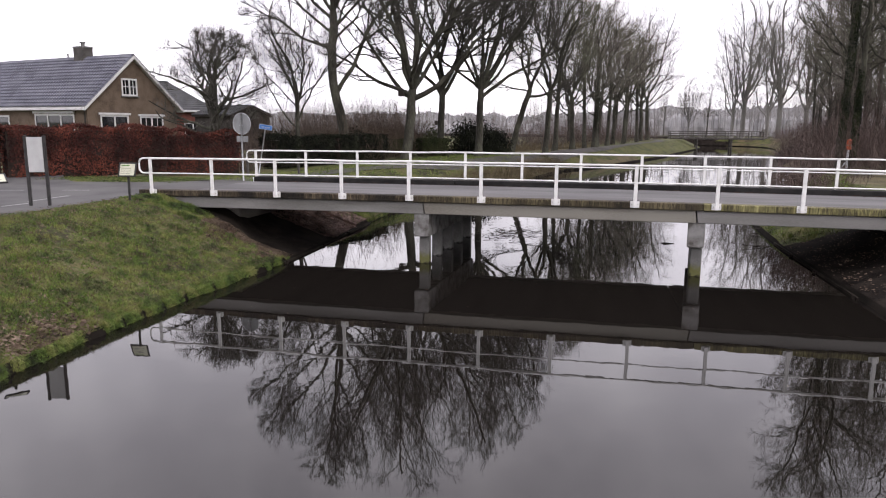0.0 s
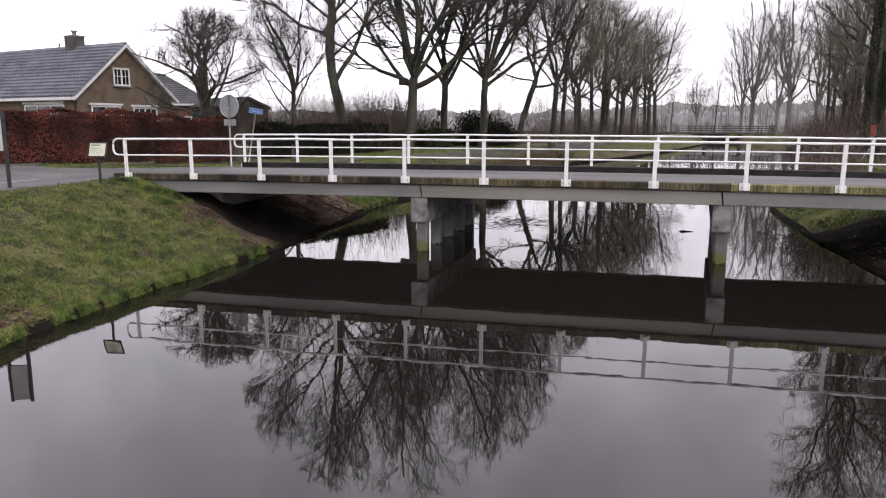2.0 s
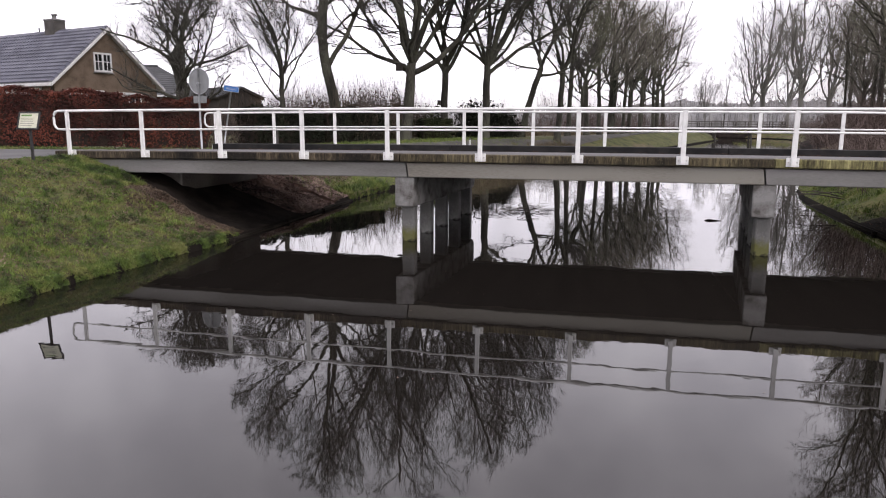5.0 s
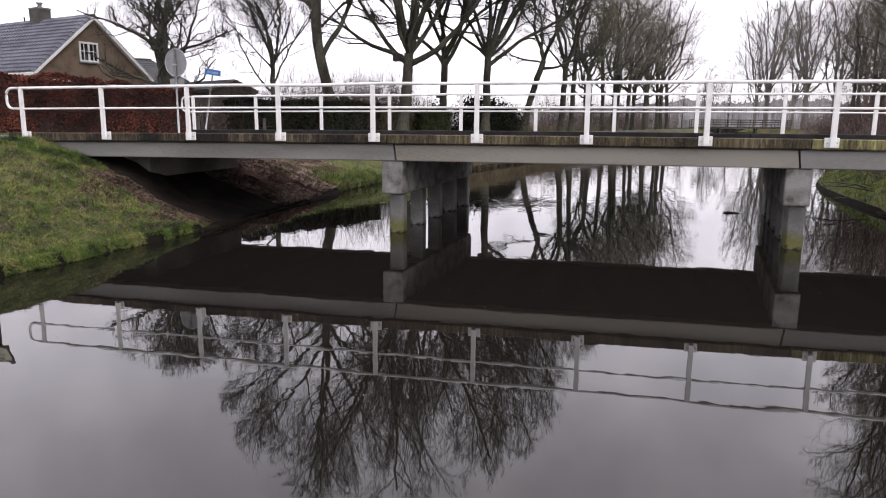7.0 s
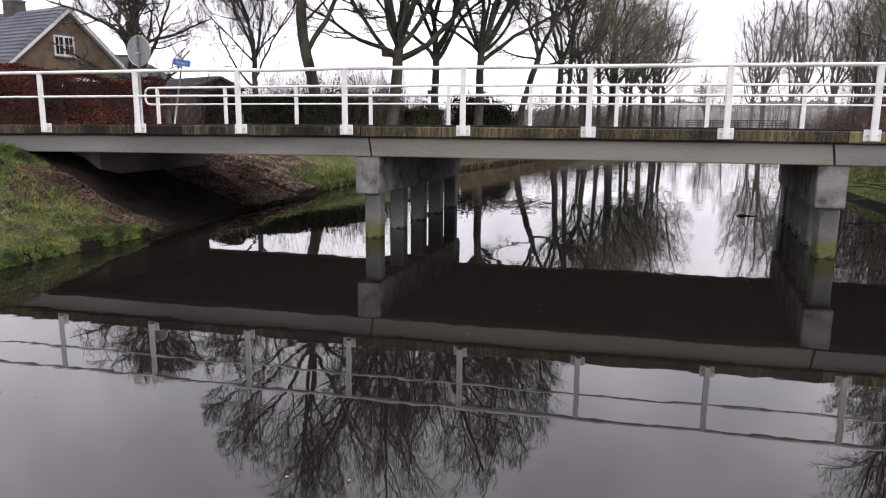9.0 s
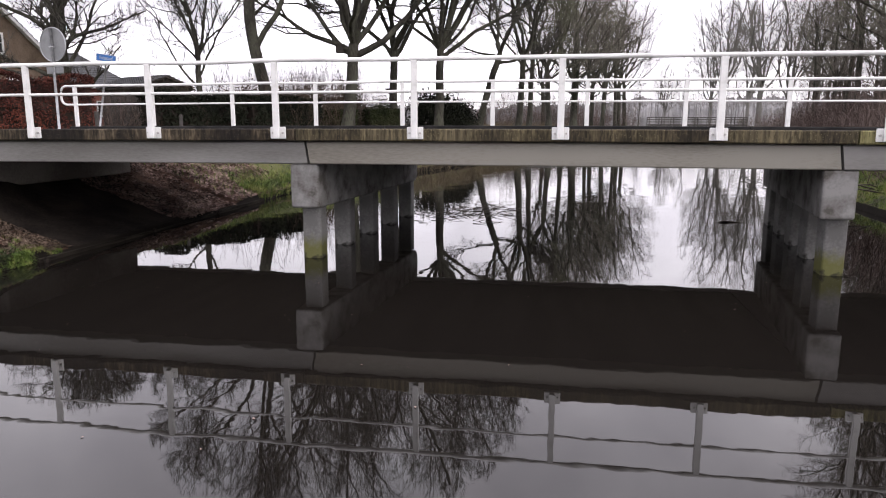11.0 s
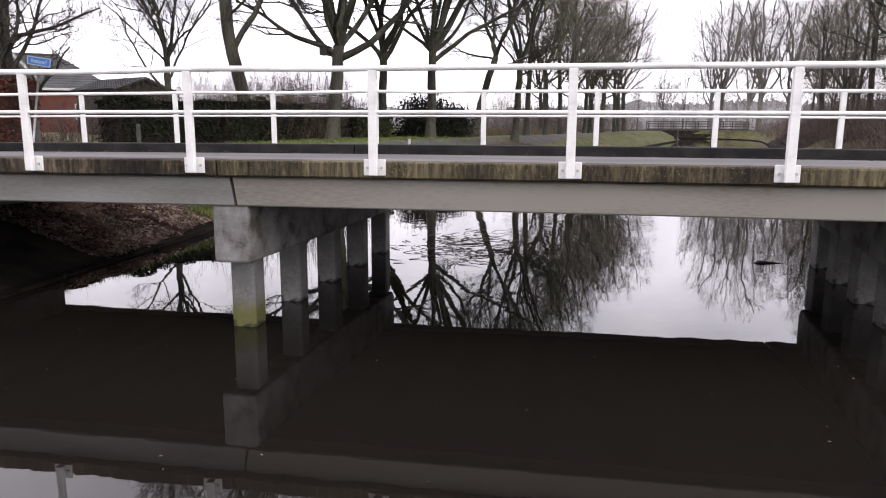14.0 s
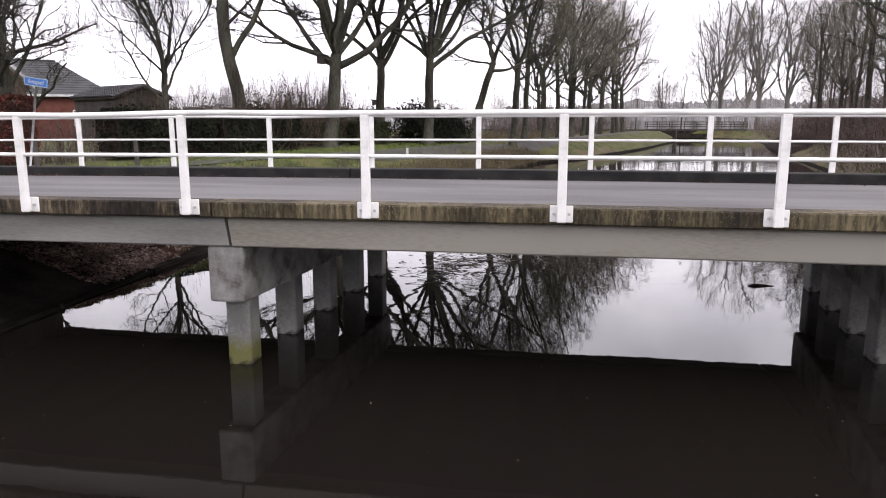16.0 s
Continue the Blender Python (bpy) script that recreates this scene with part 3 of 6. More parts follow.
for a, b in zip(JOINTS, JOINTS[1:]):
    g = 0.018
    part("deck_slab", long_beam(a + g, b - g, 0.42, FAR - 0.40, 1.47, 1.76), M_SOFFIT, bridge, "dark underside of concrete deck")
    part("fascia_beam", long_beam(a + g, b - g, 0.135, 0.46, 1.455, 1.775, slant=0.045), M_CONCWARM if 0 < a < 7 else M_CONC, bridge, "warm stained concrete beam" if 0 < a < 7 else "smooth pale grey concrete beam")
    part("fascia_beam", long_beam(a + g, b - g, FAR - 0.44, FAR - 0.10, 1.455, 1.785), M_CONC, bridge, "smooth pale grey concrete beam")
for a, b in zip([END_L, 0.20, 7.70], [0.20, 7.70, END_R]):
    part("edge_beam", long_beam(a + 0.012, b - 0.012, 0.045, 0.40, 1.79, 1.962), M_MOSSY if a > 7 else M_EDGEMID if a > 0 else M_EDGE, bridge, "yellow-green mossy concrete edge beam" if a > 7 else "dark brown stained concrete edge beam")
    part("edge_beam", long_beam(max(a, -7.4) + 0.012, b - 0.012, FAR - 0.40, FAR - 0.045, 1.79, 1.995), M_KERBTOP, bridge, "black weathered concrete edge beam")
part("road_surface", long_beam(END_L + 0.8, END_R, 0.39, FAR - 0.39, 1.75, 1.825, 24), M_DECK, bridge, "grey asphalt bridge deck")


def pier(x, skew):
    """A crosshead with bevelled end on five square piles; the row runs slightly askew."""
    bm = bmesh.new()
    w = 0.215
    prof = [(0.16, 1.452), (0.16, 0.80), (FAR - 0.22, 0.80), (FAR - 0.12, 0.92), (FAR - 0.12, 1.452)]
    sides = [[bm.verts.new((x + skew * y + s * w, y, z)) for y, z in prof] for s in (-1, 1)]
    bm.faces.new(sides[0])
    bm.faces.new(sides[1][::-1])
    for k in range(len(prof)):
        j = (k + 1) % len(prof)
        bm.faces.new((sides[0][k], sides[1][k], sides[1][j], sides[0][j]))
    bmesh.ops.recalc_face_normals(bm, faces=bm.faces)
    bmesh.ops.bevel(bm, geom=bm.edges[:], offset=0.035, segments=2, profile=0.5, affect="EDGES")
    part("pier_cap", bm, M_CAP, bridge, "square grey concrete pier cap")
    for i in range(5):
        y = 0.46 + i * 1.22
        h = 0.14
        part("column", boxed((-h, -h - 0.02, -0.9), (h, h + 0.02, 0.802), 0.018), M_PILEGREEN if i == 0 else M_PILE, bridge, "square concrete column with green algae at its foot" if i == 0 else "square grey concrete column standing in water", at=pose(x + skew * y + 0.02, y, 0, 0, 0, random.uniform(-4, 4)))


pier(0.26, 0.07)
pier(7.56, 0.132)
for x0, x1 in ((END_L, -5.85), (13.3, END_R)):
    part("abutment", boxed((x0, 1.2, 0.90), (x1, 5.2, 1.453), 0.03), M_PALE, bridge, "grey concrete abutment beam")


def railing(y, side, label, z_off):
    """White tube railing: posts bolted on the edge beam, a top rail and a middle rail joined by round ends."""
    r = thing("bridge_railing", (0, y, 0), label, "railing", "bridge railings")
    low = 0.0 if side < 0 else -0.08
    x0, count = (-8.0, 13) if side < 0 else (-7.5, 12)
    for i in range(count):
        x = x0 + 2.0 * i + ({4: -0.045, 5: -0.03, 6: -0.03}.get(i, 0.0) if side < 0 else 0.0)
        dz = deck_z(x) - 1.80 + z_off
        p = part("post", boxed((-0.045, -0.028, 1.825), (0.045, 0.028, 2.89), 0.008), M_WHITE, r, at=pose(x, side * 0.03, dz, 0, 0, 0))
        pl = part("base_plate", boxed((-0.115, -0.012, 1.822), (0.115, 0.012, 1.99), 0.006), M_WHITE, p, at=pose(0, -side * 0.062, low))
        part("spacer", boxed((-0.03, -0.025, 1.83), (0.03, 0.025, 1.98)), M_WHITE, p, at=pose(0, -side * 0.03, low))
        for sx in (-0.075, 0.075):
            b = bmesh.new()
            bmesh.ops.create_cone(b, cap_ends=True, segments=6, radius1=0.017, radius2=0.014, depth=0.03, matrix=pose(sx, -0.042 * side, 1.905 + low, 90))
            part("bolt", b, M_BOLT, p)
    xs = [x0 + 2.0 * (count - 1) * k / 40 for k in range(41)]
    top = [(x, 0, 2.905 + deck_z(x) - 1.80 + z_off + (0.012 * math.sin(x * 1.9 + 1) * max(0, math.sin(x * 0.45 + 2)))) for x in xs]
    mid = [(x, 0, 2.47 + deck_z(x) - 1.80 + z_off) for x in xs]
    part("top_rail", tube(bmesh.new(), [(x, side * 0.03, z) for x, y, z in top], 0.031, 10), M_WHITE, r, smooth=True)
    part("mid_rail", tube(bmesh.new(), [(x, side * 0.03, z) for x, y, z in mid], 0.021, 8), M_WHITE, r, smooth=True)
    for xe, s in ((x0, -1), (x0 + 2.0 * (count - 1), 1)):
        zt, zm = 2.905 + deck_z(xe) - 1.80 + z_off, 2.47 + deck_z(xe) - 1.80 + z_off
        rr = 0.15
        pts = [(xe, 0, zt)]
        pts += [(xe + s * (0.22 + rr * math.sin(a)), 0, zt - rr + rr * math.cos(a)) for a in [math.pi / 2 * k / 5 for k in range(6)]]
        pts += [(xe + s * (0.22 + rr * math.cos(a)), 0, zm + rr - rr * math.sin(a)) for a in [math.pi / 2 * k / 5 for k in range(6)]]
        pts.append((xe, 0, zm))
        part("end_bend", tube(bmesh.new(), [(x, side * 0.03, z) for x, y, z in pts], 0.027, 8), M_WHITE, r, smooth=True)


railing(NEAR, -1, "white painted steel tube railing bolted to the edge beam", 0.0)
railing(FAR, 1, "white painted steel tube railing with a slightly bent top rail", 0.035)


# timber edging along the waterline
def edging(side, y0, y1):
    t = thing("timber_edging", (0, 0, 0), "weathered dark timber edging along the waterline", "bank edging")
    y = y0
    while y < y1:
        L = 2.0 + random.random()
        m = y + L / 2
        x = water_edge(side, m) + side * 0.02
        a = math.degrees(math.atan2(water_edge(side, y + L) - water_edge(side, y), L))
        part("plank", boxed((-0.025, -L / 2 + 0.01, -0.35), (0.025, L / 2 - 0.01, 0.09), 0.008), M_TIMBER, t, at=pose(x, m, random.uniform(-0.04, 0.02), random.uniform(-0.8, 0.8), random.uniform(-10, 10), -a))
        part("stake", tube(bmesh.new(), [(0, 0, -0.6), (0, 0, 0.05), (0, 0, 0.1)], [0.045, 0.045, 0.03], 7), M_TIMBER, t, at=pose(x - side * 0.07, y + 0.1, 0))
        y += L


edging(-1, -0.8, 6.5)
edging(1, -1.5, 6)


# ---- trees ----
class Limbs:
    """Collects tapered round branches into one mesh."""

    def __init__(self):
        self.v, self.f = [], []

    def add(self, pts, radii, sides):
        base = len(self.v)
        n = len(pts)
        for i in range(n):
            d = pts[min(i + 1, n - 1)] - pts[max(i - 1, 0)]
            a = Vector((d.y, -d.x, 0.0)) if abs(d.z) < 4 * (abs(d.x) + abs(d.y)) else Vector((d.z, 0.0, -d.x))
            a.normalize()
            b = d.cross(a)
            b.normalize()
            p, r = pts[i], radii[i]
            for k in range(sides):
                c, s = math.cos(6.28319 * k / sides) * r, math.sin(6.28319 * k / sides) * r
                self.v.append((p.x + a.x * c + b.x * s, p.y + a.y * c + b.y * s, p.z + a.z * c + b.z * s))
        for i in range(n - 1):
            o = base + i * sides
            for k in range(sides if sides > 2 else 1):
                q = (k + 1) % sides
                self.f.append((o + k, o + q, o + sides + q, o + sides + k))

    def mesh(self, name, mat):
        me = bpy.data.meshes.new(name)
        me.from_pydata(self.v, [], self.f)
        me.materials.append(mat)
        me.shade_smooth()
        return me


def bend(rng, start, d, length, r0, r1, n, wiggle, up):
    """A wandering branch line with its thickness."""
    pts, radii, p = [start.copy()], [r0], start.copy()
    step = length / n
    way = d.copy()
    for i in range(n):
        way.z += up
        d = (d * 0.72 + way * 0.28 + Vector((rng.gauss(0, wiggle), rng.gauss(0, wiggle), rng.gauss(0, wiggle)))).normalized()
        p = p + d * step
        pts.append(p.copy())
        radii.append(r0 + (r1 - r0) * (i + 1) / n)
    return pts, radii, d


def heading(az, el):
    a, e = radians(az), radians(el)
    return Vector((math.cos(a) * math.cos(e), math.sin(a) * math.cos(e), math.sin(e)))


def side_way(rng, d, angle):
    a = d.cross(Vector((rng.gauss(0, 1), rng.gauss(0, 1), rng.gauss(0, 1))))
    a.normalize()
    return (d * math.cos(angle) + a * math.sin(angle)).normalized()


def reach(p, d, crown):
    """How far a branch from p can go along d before it leaves the crown's rounded outline."""
    if crown is None:
        return 99.0
    cx, cy, cz, rx, ry, rz = crown
    q = Vector(((p.x - cx) / rx, (p.y - cy) / ry, (p.z - cz) / rz))
    w = Vector((d.x / rx, d.y / ry, d.z / rz))
    a, b, c = w.dot(w), q.dot(w), q.dot(q) - 1
    k = b * b - a * c
    return max((-b + math.sqrt(k)) / a, 0.0) if k > 0 else 0.0


def grow(rng, wood, twigs, start, d, length, r, level, spec):
    """Grows one branch and its side branches down to the twigs."""
    last = spec["levels"]
    crown = spec.get("crown")
    if level == 0 and crown:
        length = min(length, reach(start, (d + Vector((0, 0, spec["up"] * 6))).normalized(), crown) * rng.uniform(0.9, 1.0))
    n = (10, 6, 4 if last > 3 else 3, 2, 1, 1)[level] if level < last else 1
    tip = r * (0.25 if level < 2 else 0.3)
    pts, radii, _ = bend(rng, start, d, length, r, tip, n, spec["wiggle"] * (0.95 + 0.12 * level), spec["up"] * spec.get("lift", (1.6, 1.0, 0.3, 0.0, 0.0))[level])
    if crown and level < 2:
        inside = [i for i, q in enumerate(pts) if reach(q, Vector((0, 0, 1)), crown) > 0 or q.z < crown[2]]
        n = max(min(n, len(inside) - 1), 2)
        pts, radii = pts[:n + 1], radii[:n + 1]
    (wood if level < 2 else twigs).add(pts, radii, (7, 5, 3, 2, 2, 2)[level] if level < last else 2)
    if level >= last:
        return
    kids = spec["kids"][level]
    for i in range(kids):
        lo = (spec["bare"], 0.16, 0.1, 0.05)[min(level, 3)]
        s = (lo + (0.98 - lo) * (i + rng.random()) / kids)
        k = min(int(s * n), n - 1)
        f = s * n - k
        p = pts[k].lerp(pts[k + 1], f)
        dd = (pts[k + 1] - pts[k]).normalized()
        w = side_way(rng, dd, radians(rng.uniform(*spec["open"])))
        if w.z < -0.1 and level < 3:
            w.z *= -0.4
            w.normalize()
        L = length * rng.uniform(0.36, 0.66) * (1.12 - 0.5 * s)
        room = reach(p, w, crown)
        if room < 0.55 and level + 1 < last:
            continue
        least = spec.get("least", (0, 0, 0, 0))[min(level, 3)]
        L = max(min(L, room * rng.uniform(0.85, 1.08)), 0.3)
        rr = max(min(radii[k] * rng.uniform(*spec["keep"]), 0.012 + L * 0.02), least, spec["thin"] * (1.25 if level + 1 == last else 1))
        grow(rng, wood, twigs, p, w, L, rr, level + 1, spec)


def make_tree(seed, height, girth, fork, limbs, lean=(0, 0), spec=None, label="", name="bare_tree", twig=None, bark=None, at=(0, 0), curve=0.0, wave=0.0, flare=1.5, crown=None):
    """A bare winter tree: trunk up to the fork, a leader, named main limbs (height, way, rise, length, girth) and grown twigs."""
    rng = random.Random(seed)
    sp = dict(levels=4, kids=(9, 7, 6, 7), wiggle=0.21, up=0.055, thin=0.006, open=(28, 58), keep=(0.34, 0.54), bare=0.26)
    sp.update(spec or {})
    if crown:
        sp["crown"] = crown
    wood, twigs = Limbs(), Limbs()
    pts, radii = [], []
    n = 9
    for i in range(n + 1):
        s = i / n
        z = fork * s - 0.25 * (1 - s)
        off = curve * math.sin(s * math.pi) + wave * math.sin(s * 2.5 * math.pi)
        pts.append(Vector((lean[0] * s + off + rng.gauss(0, 0.02), lean[1] * s + rng.gauss(0, 0.02), z)))
        radii.append(girth * (1 + (flare - 1) * max(0, 1 - s * 4) ** 2) * (1 - 0.22 * s))
    wood.add(pts, radii, 12)
    top = pts[-1]
    for h, az, el, L, r in limbs:
        k = min(h / fork, 1.0) * n
        i = min(int(k), n - 1)
        p = pts[i].lerp(pts[i + 1], min(k - i, 1.0))
        d = heading(az, el)
        grow(rng, wood, twigs, p - d * 0.1, d, L, r, 0, sp)
    ob = thing(name, (at[0], at[1], ground_z(at[0], at[1])), label or "tall bare winter tree with dark bark", "tree", "canal trees")
    for nm, lb, mt in (("trunk", wood, bark or M_BARK), ("crown", twigs, twig or M_TWIG)):
        o = new(nm, lb.mesh(nm, mt))
        o.parent = ob
    return ob


def leaf_cloud(rng, spots, size, flat=0.0):
    """Many small leaves at the given spots, as (place, outward way)."""
    v, f = [], []
    for p, nrm in spots:
        n = Vector((nrm[0] + rng.gauss(0, 0.6), nrm[1] + rng.gauss(0, 0.6), nrm[2] + rng.gauss(0, 0.6) + flat)).normalized()
        a = n.cross(Vector((rng.gauss(0, 1), rng.gauss(0, 1), rng.gauss(0, 1)))).normalized()
        b = n.cross(a)
        s = size * rng.uniform(0.6, 1.3)
        o = len(v)
        p = Vector(p)
        v += [tuple(p - a * s), tuple(p + b * s * 0.55 + n * s * 0.15), tuple(p + a * s), tuple(p - b * s * 0.55 + n * s * 0.15)]
        f += [(o, o + 1, o + 2), (o, o + 2, o + 3)]
    return v, f


def leaf_part(name, spots, size, mat, parent, rng, flat=0.0, label=""):
    v, f = leaf_cloud(rng, spots, size, flat)
    me = bpy.data.meshes.new(name)
    me.from_pydata(v, [], f)
    me.materials.append(mat)
    ob = new(name, me)
    if parent is not None:
        ob.parent = parent
    if label:
        ob["label"] = label
    return ob


# the avenue beside the path: each trunk and its main limbs
HERO = dict(kids=(10, 8, 7, 7), thin=0.0048, least=(0.03, 0.016, 0.0075, 0.005), up=0.02, lift=(1.0, 1.0, 1.2, 1.5, 1.5), wiggle=0.14, open=(22, 48), keep=(0.4, 0.62), bare=0.3)
tree_c = make_tree(3, 16, 0.36, 4.6, [
    (4.0, 8, 34, 10.0, 0.2), (4.2, 176, 28, 10.5, 0.15), (4.0, 165, 44, 13, 0.15), (4.5, 60, 50, 15, 0.18), (4.6, 250, 54, 15, 0.18), (4.6, 120, 66, 16, 0.19), (4.6, 330, 60, 15, 0.2),
    (4.6, 15, 56, 15, 0.17), (4.6, 195, 64, 16, 0.18), (4.5, 80, 86, 17, 0.24), (4.6, 290, 38, 10, 0.13), (4.6, 95, 38, 10, 0.13)], spec=HERO, lean=(0.45, 0.1), at=(-7.45, 27.2), crown=(0.4, 0, 11.6, 8.0, 7.4, 9.6), label="tall bare tree with spreading limbs and a bird box")
tree_d = make_tree(4, 16, 0.29, 4.9, [
    (4.4, 12, 40, 11, 0.16), (4.7, 170, 54, 11, 0.14), (4.9, 95, 74, 15, 0.18), (4.9, 280, 62, 14, 0.16), (4.9, 10, 66, 15, 0.16), (4.2, 180, 36, 7, 0.08), (4.9, 330, 46, 11, 0.13), (4.9, 60, 58, 14, 0.14), (4.9, 220, 60, 14, 0.14)],
    spec=HERO, lean=(0.15, 0), at=(-6.6, 34.0), crown=(0.3, 0, 11.7, 6.4, 6.2, 9.4), label="tall bare tree forked above a slim trunk")
tree_e = make_tree(5, 16, 0.29, 4.8, [
    (4.3, 6, 40, 9.5, 0.15), (4.8, 110, 84, 15, 0.2), (4.8, 190, 50, 10, 0.11), (4.8, 300, 66, 13, 0.14), (4.8, 20, 66, 13, 0.14), (4.8, 150, 68, 12, 0.12), (4.8, 350, 50, 11, 0.13), (4.8, 40, 46, 11, 0.12), (4.8, 75, 60, 14, 0.13), (4.8, 235, 58, 14, 0.13), (4.8, 5, 74, 15, 0.14)],
    spec=HERO, lean=(0.1, 0), at=(-3.45, 33.0), crown=(0.5, 0, 11.6, 6.0, 5.8, 9.0), label="tall bare tree with one wide side limb")
tree_f = make_tree(6, 17, 0.27, 5.2, [
    (4.6, 5, 14, 6.5, 0.12), (5.2, 160, 62, 8.5, 0.13), (5.2, 10, 60, 8.5, 0.15), (5.2, 80, 66, 11, 0.15), (5.0, 185, 25, 5, 0.08), (5.2, 300, 60, 9, 0.12)],
    spec=HERO, lean=(1.5, 0), at=(-1.9, 40.2), curve=-0.1, crown=(1.2, 0, 9.6, 5.2, 5.2, 6.2), label="bare tree leaning over with a bent trunk")
tree_b = make_tree(2, 17, 0.33, 9.3, [
    (4.3, 12, 70, 11, 0.16), (5.8, 8, 30, 6, 0.08), (7.2, 178, 24, 9, 0.12), (7.6, 60, 40, 7, 0.1), (8.0, 205, 40, 8, 0.1), (8.4, 330, 40, 8, 0.1), (8.8, 172, 46, 9, 0.11), (8.0, 95, 36, 8, 0.1),
    (9.3, 110, 84, 11, 0.19), (9.3, 30, 60, 10, 0.13), (9.3, 185, 60, 10, 0.13), (9.3, 280, 58, 9, 0.12)],
    spec=HERO, lean=(-0.75, 0), at=(-11.1, 25.1), curve=-0.05, wave=0.2, crown=(-0.8, 0, 11.6, 6.4, 6.0, 8.2), label="bare tree with a knotted winding trunk")
tree_a = make_tree(1, 12, 0.15, 3.6, [
    (2.2, 170, 56, 5.5, 0.06), (2.5, 10, 58, 5.6, 0.06), (2.8, 280, 60, 5.2, 0.06), (3.0, 95, 60, 5.4, 0.06), (3.2, 215, 50, 4.8, 0.05), (3.4, 345, 52, 4.8, 0.05), (3.5, 130, 50, 4.6, 0.05),
    (3.6, 190, 74, 6.5, 0.08), (3.6, 20, 72, 6.5, 0.08), (3.6, 90, 86, 7, 0.1)],
    spec=dict(kids=(11, 7, 6, 5), wiggle=0.17, up=0.025, lift=(1.0, 1.0, 1.2, 1.5, 1.5), thin=0.0045, open=(26, 55), keep=(0.4, 0.6), bare=0.2), at=(-12.2, 20.3), crown=(0, 0, 6.0, 2.9, 2.9, 4.0), label="slim bare tree with a fine fan-shaped crown")
tree_h = make_tree(8, 8.5, 0.26, 4.2, [(1.6 + 0.17 * i, 137 * i + 15, 30 + (i * 11) % 42, 5.0 - 0.1 * i, 0.085) for i in range(15)] + [(4.2, 100, 84, 3.4, 0.1), (4.2, 10, 60, 3.2, 0.06), (4.2, 190, 58, 3.2, 0.06)],
                   spec=dict(kids=(9, 6, 5, 4), least=(0.022, 0.012, 0.007, 0.005), wiggle=0.24, up=0.02, lift=(1.0, 0.9, 0.7, 0.5, 0.5), thin=0.005, open=(28, 62), keep=(0.4, 0.6)), at=(-13.15, 12.75), lean=(-0.1, 0), crown=(-0.1, 0, 4.4, 3.0, 3.0, 2.9), label="round bare garden tree with dense twigs")
tree_g = make_tree(7, 18, 0.26, 5.6, [
    (5.0, 200, 40, 6, 0.09), (5.6, 20, 70, 11, 0.14), (5.6, 120, 74, 12, 0.15), (5.6, 250, 66, 11, 0.14), (4.6, 0, 35, 5, 0.08), (5.6, 330, 62, 10, 0.13)],
    spec=HERO, lean=(0.35, 0), twig=M_TWIGGREEN, at=(0.75, 43.2), crown=(0.3, 0, 10.4, 4.4, 4.4, 6.4), label="tall bare tree with grey-green lichened twigs")
# lighter woodland trees for the distance
LIGHT = dict(levels=3, kids=(10, 9, 9), up=0.01, lift=(1.2, 1.0, 1.0, 1.2), wiggle=0.2, thin=0.006, bare=0.2, open=(28, 58))
tree_t = make_tree(9, 20, 0.22, 8.0, [
    (4.5, 160, 50, 6, 0.08), (6.0, 20, 48, 7, 0.09), (7.0, 250, 52, 8, 0.10), (8.0, 100, 58, 9, 0.11), (8.0, 10, 74, 11, 0.12), (8.0, 200, 70, 10.5, 0.12), (5.5, 320, 40, 6, 0.07)],
    spec=LIGHT, twig=M_TWIGGREEN, lean=(0.3, 0.2), at=(1.35, 47.5), crown=(0.2, 0, 11.0, 3.9, 3.9, 6.9), label="tall slender bare woodland tree")
tree_v = make_tree(12, 20, 0.26, 5.0, [
    (3.6, 170, 35, 7, 0.09), (4.2, 20, 38, 8.5, 0.11), (5.0, 250, 55, 10, 0.12), (5.0, 100, 66, 13, 0.14), (5.0, 350, 66, 14, 0.14), (5.0, 200, 62, 12, 0.12), (4.6, 300, 40, 8, 0.09), (5.0, 60, 48, 9, 0.1)],
    spec=LIGHT, twig=M_WOODTWIG, lean=(-0.3, 0.1), at=(2.9, 51.5), crown=(0, 0, 10.6, 5.6, 5.6, 7.6), label="bare woodland tree with a wide twiggy crown")
tree_s = make_tree(13, 17, 0.13, 9.0, [
    (3.0, 100, 50, 3.5, 0.04), (4.2, 220, 48, 4, 0.05), (5.4, 340, 50, 4.5, 0.05), (6.6, 150, 54, 4.5, 0.05), (7.6, 60, 60, 5, 0.06), (9.0, 180, 76, 7.5, 0.07), (9.0, 20, 80, 8, 0.07)],
    spec=LIGHT, twig=M_WOODTWIG, lean=(0.4, 0.0), at=(20.3, 29.0), crown=(0.3, 0, 9.8, 2.5, 2.5, 7.6), label="thin bare woodland tree on the far bank")
tree_u = make_tree(10, 24, 0.36, 5.0, [
    (3.6, 175, 66, 16, 0.15), (4.0, 10, 66, 17, 0.16), (5.0, 95, 80, 19, 0.2), (5.0, 275, 78, 18, 0.19), (4.6, 30, 74, 18, 0.18), (4.4, 200, 72, 17, 0.17), (4.8, 130, 62, 14, 0.13), (4.8, 340, 60, 14, 0.13)],
    spec=dict(levels=3, kids=(11, 9, 8), up=0.02, lift=(1.0, 1.0, 1.2, 1.2), wiggle=0.17, thin=0.009, bare=0.2, open=(22, 48)), at=(38.2, 131.0), crown=(0, 0, 13.0, 4.8, 4.8, 11.5), twig=M_HAZETWIG, bark=M_FARBARK, label="tall haze-pale bare tree with upswept limbs")


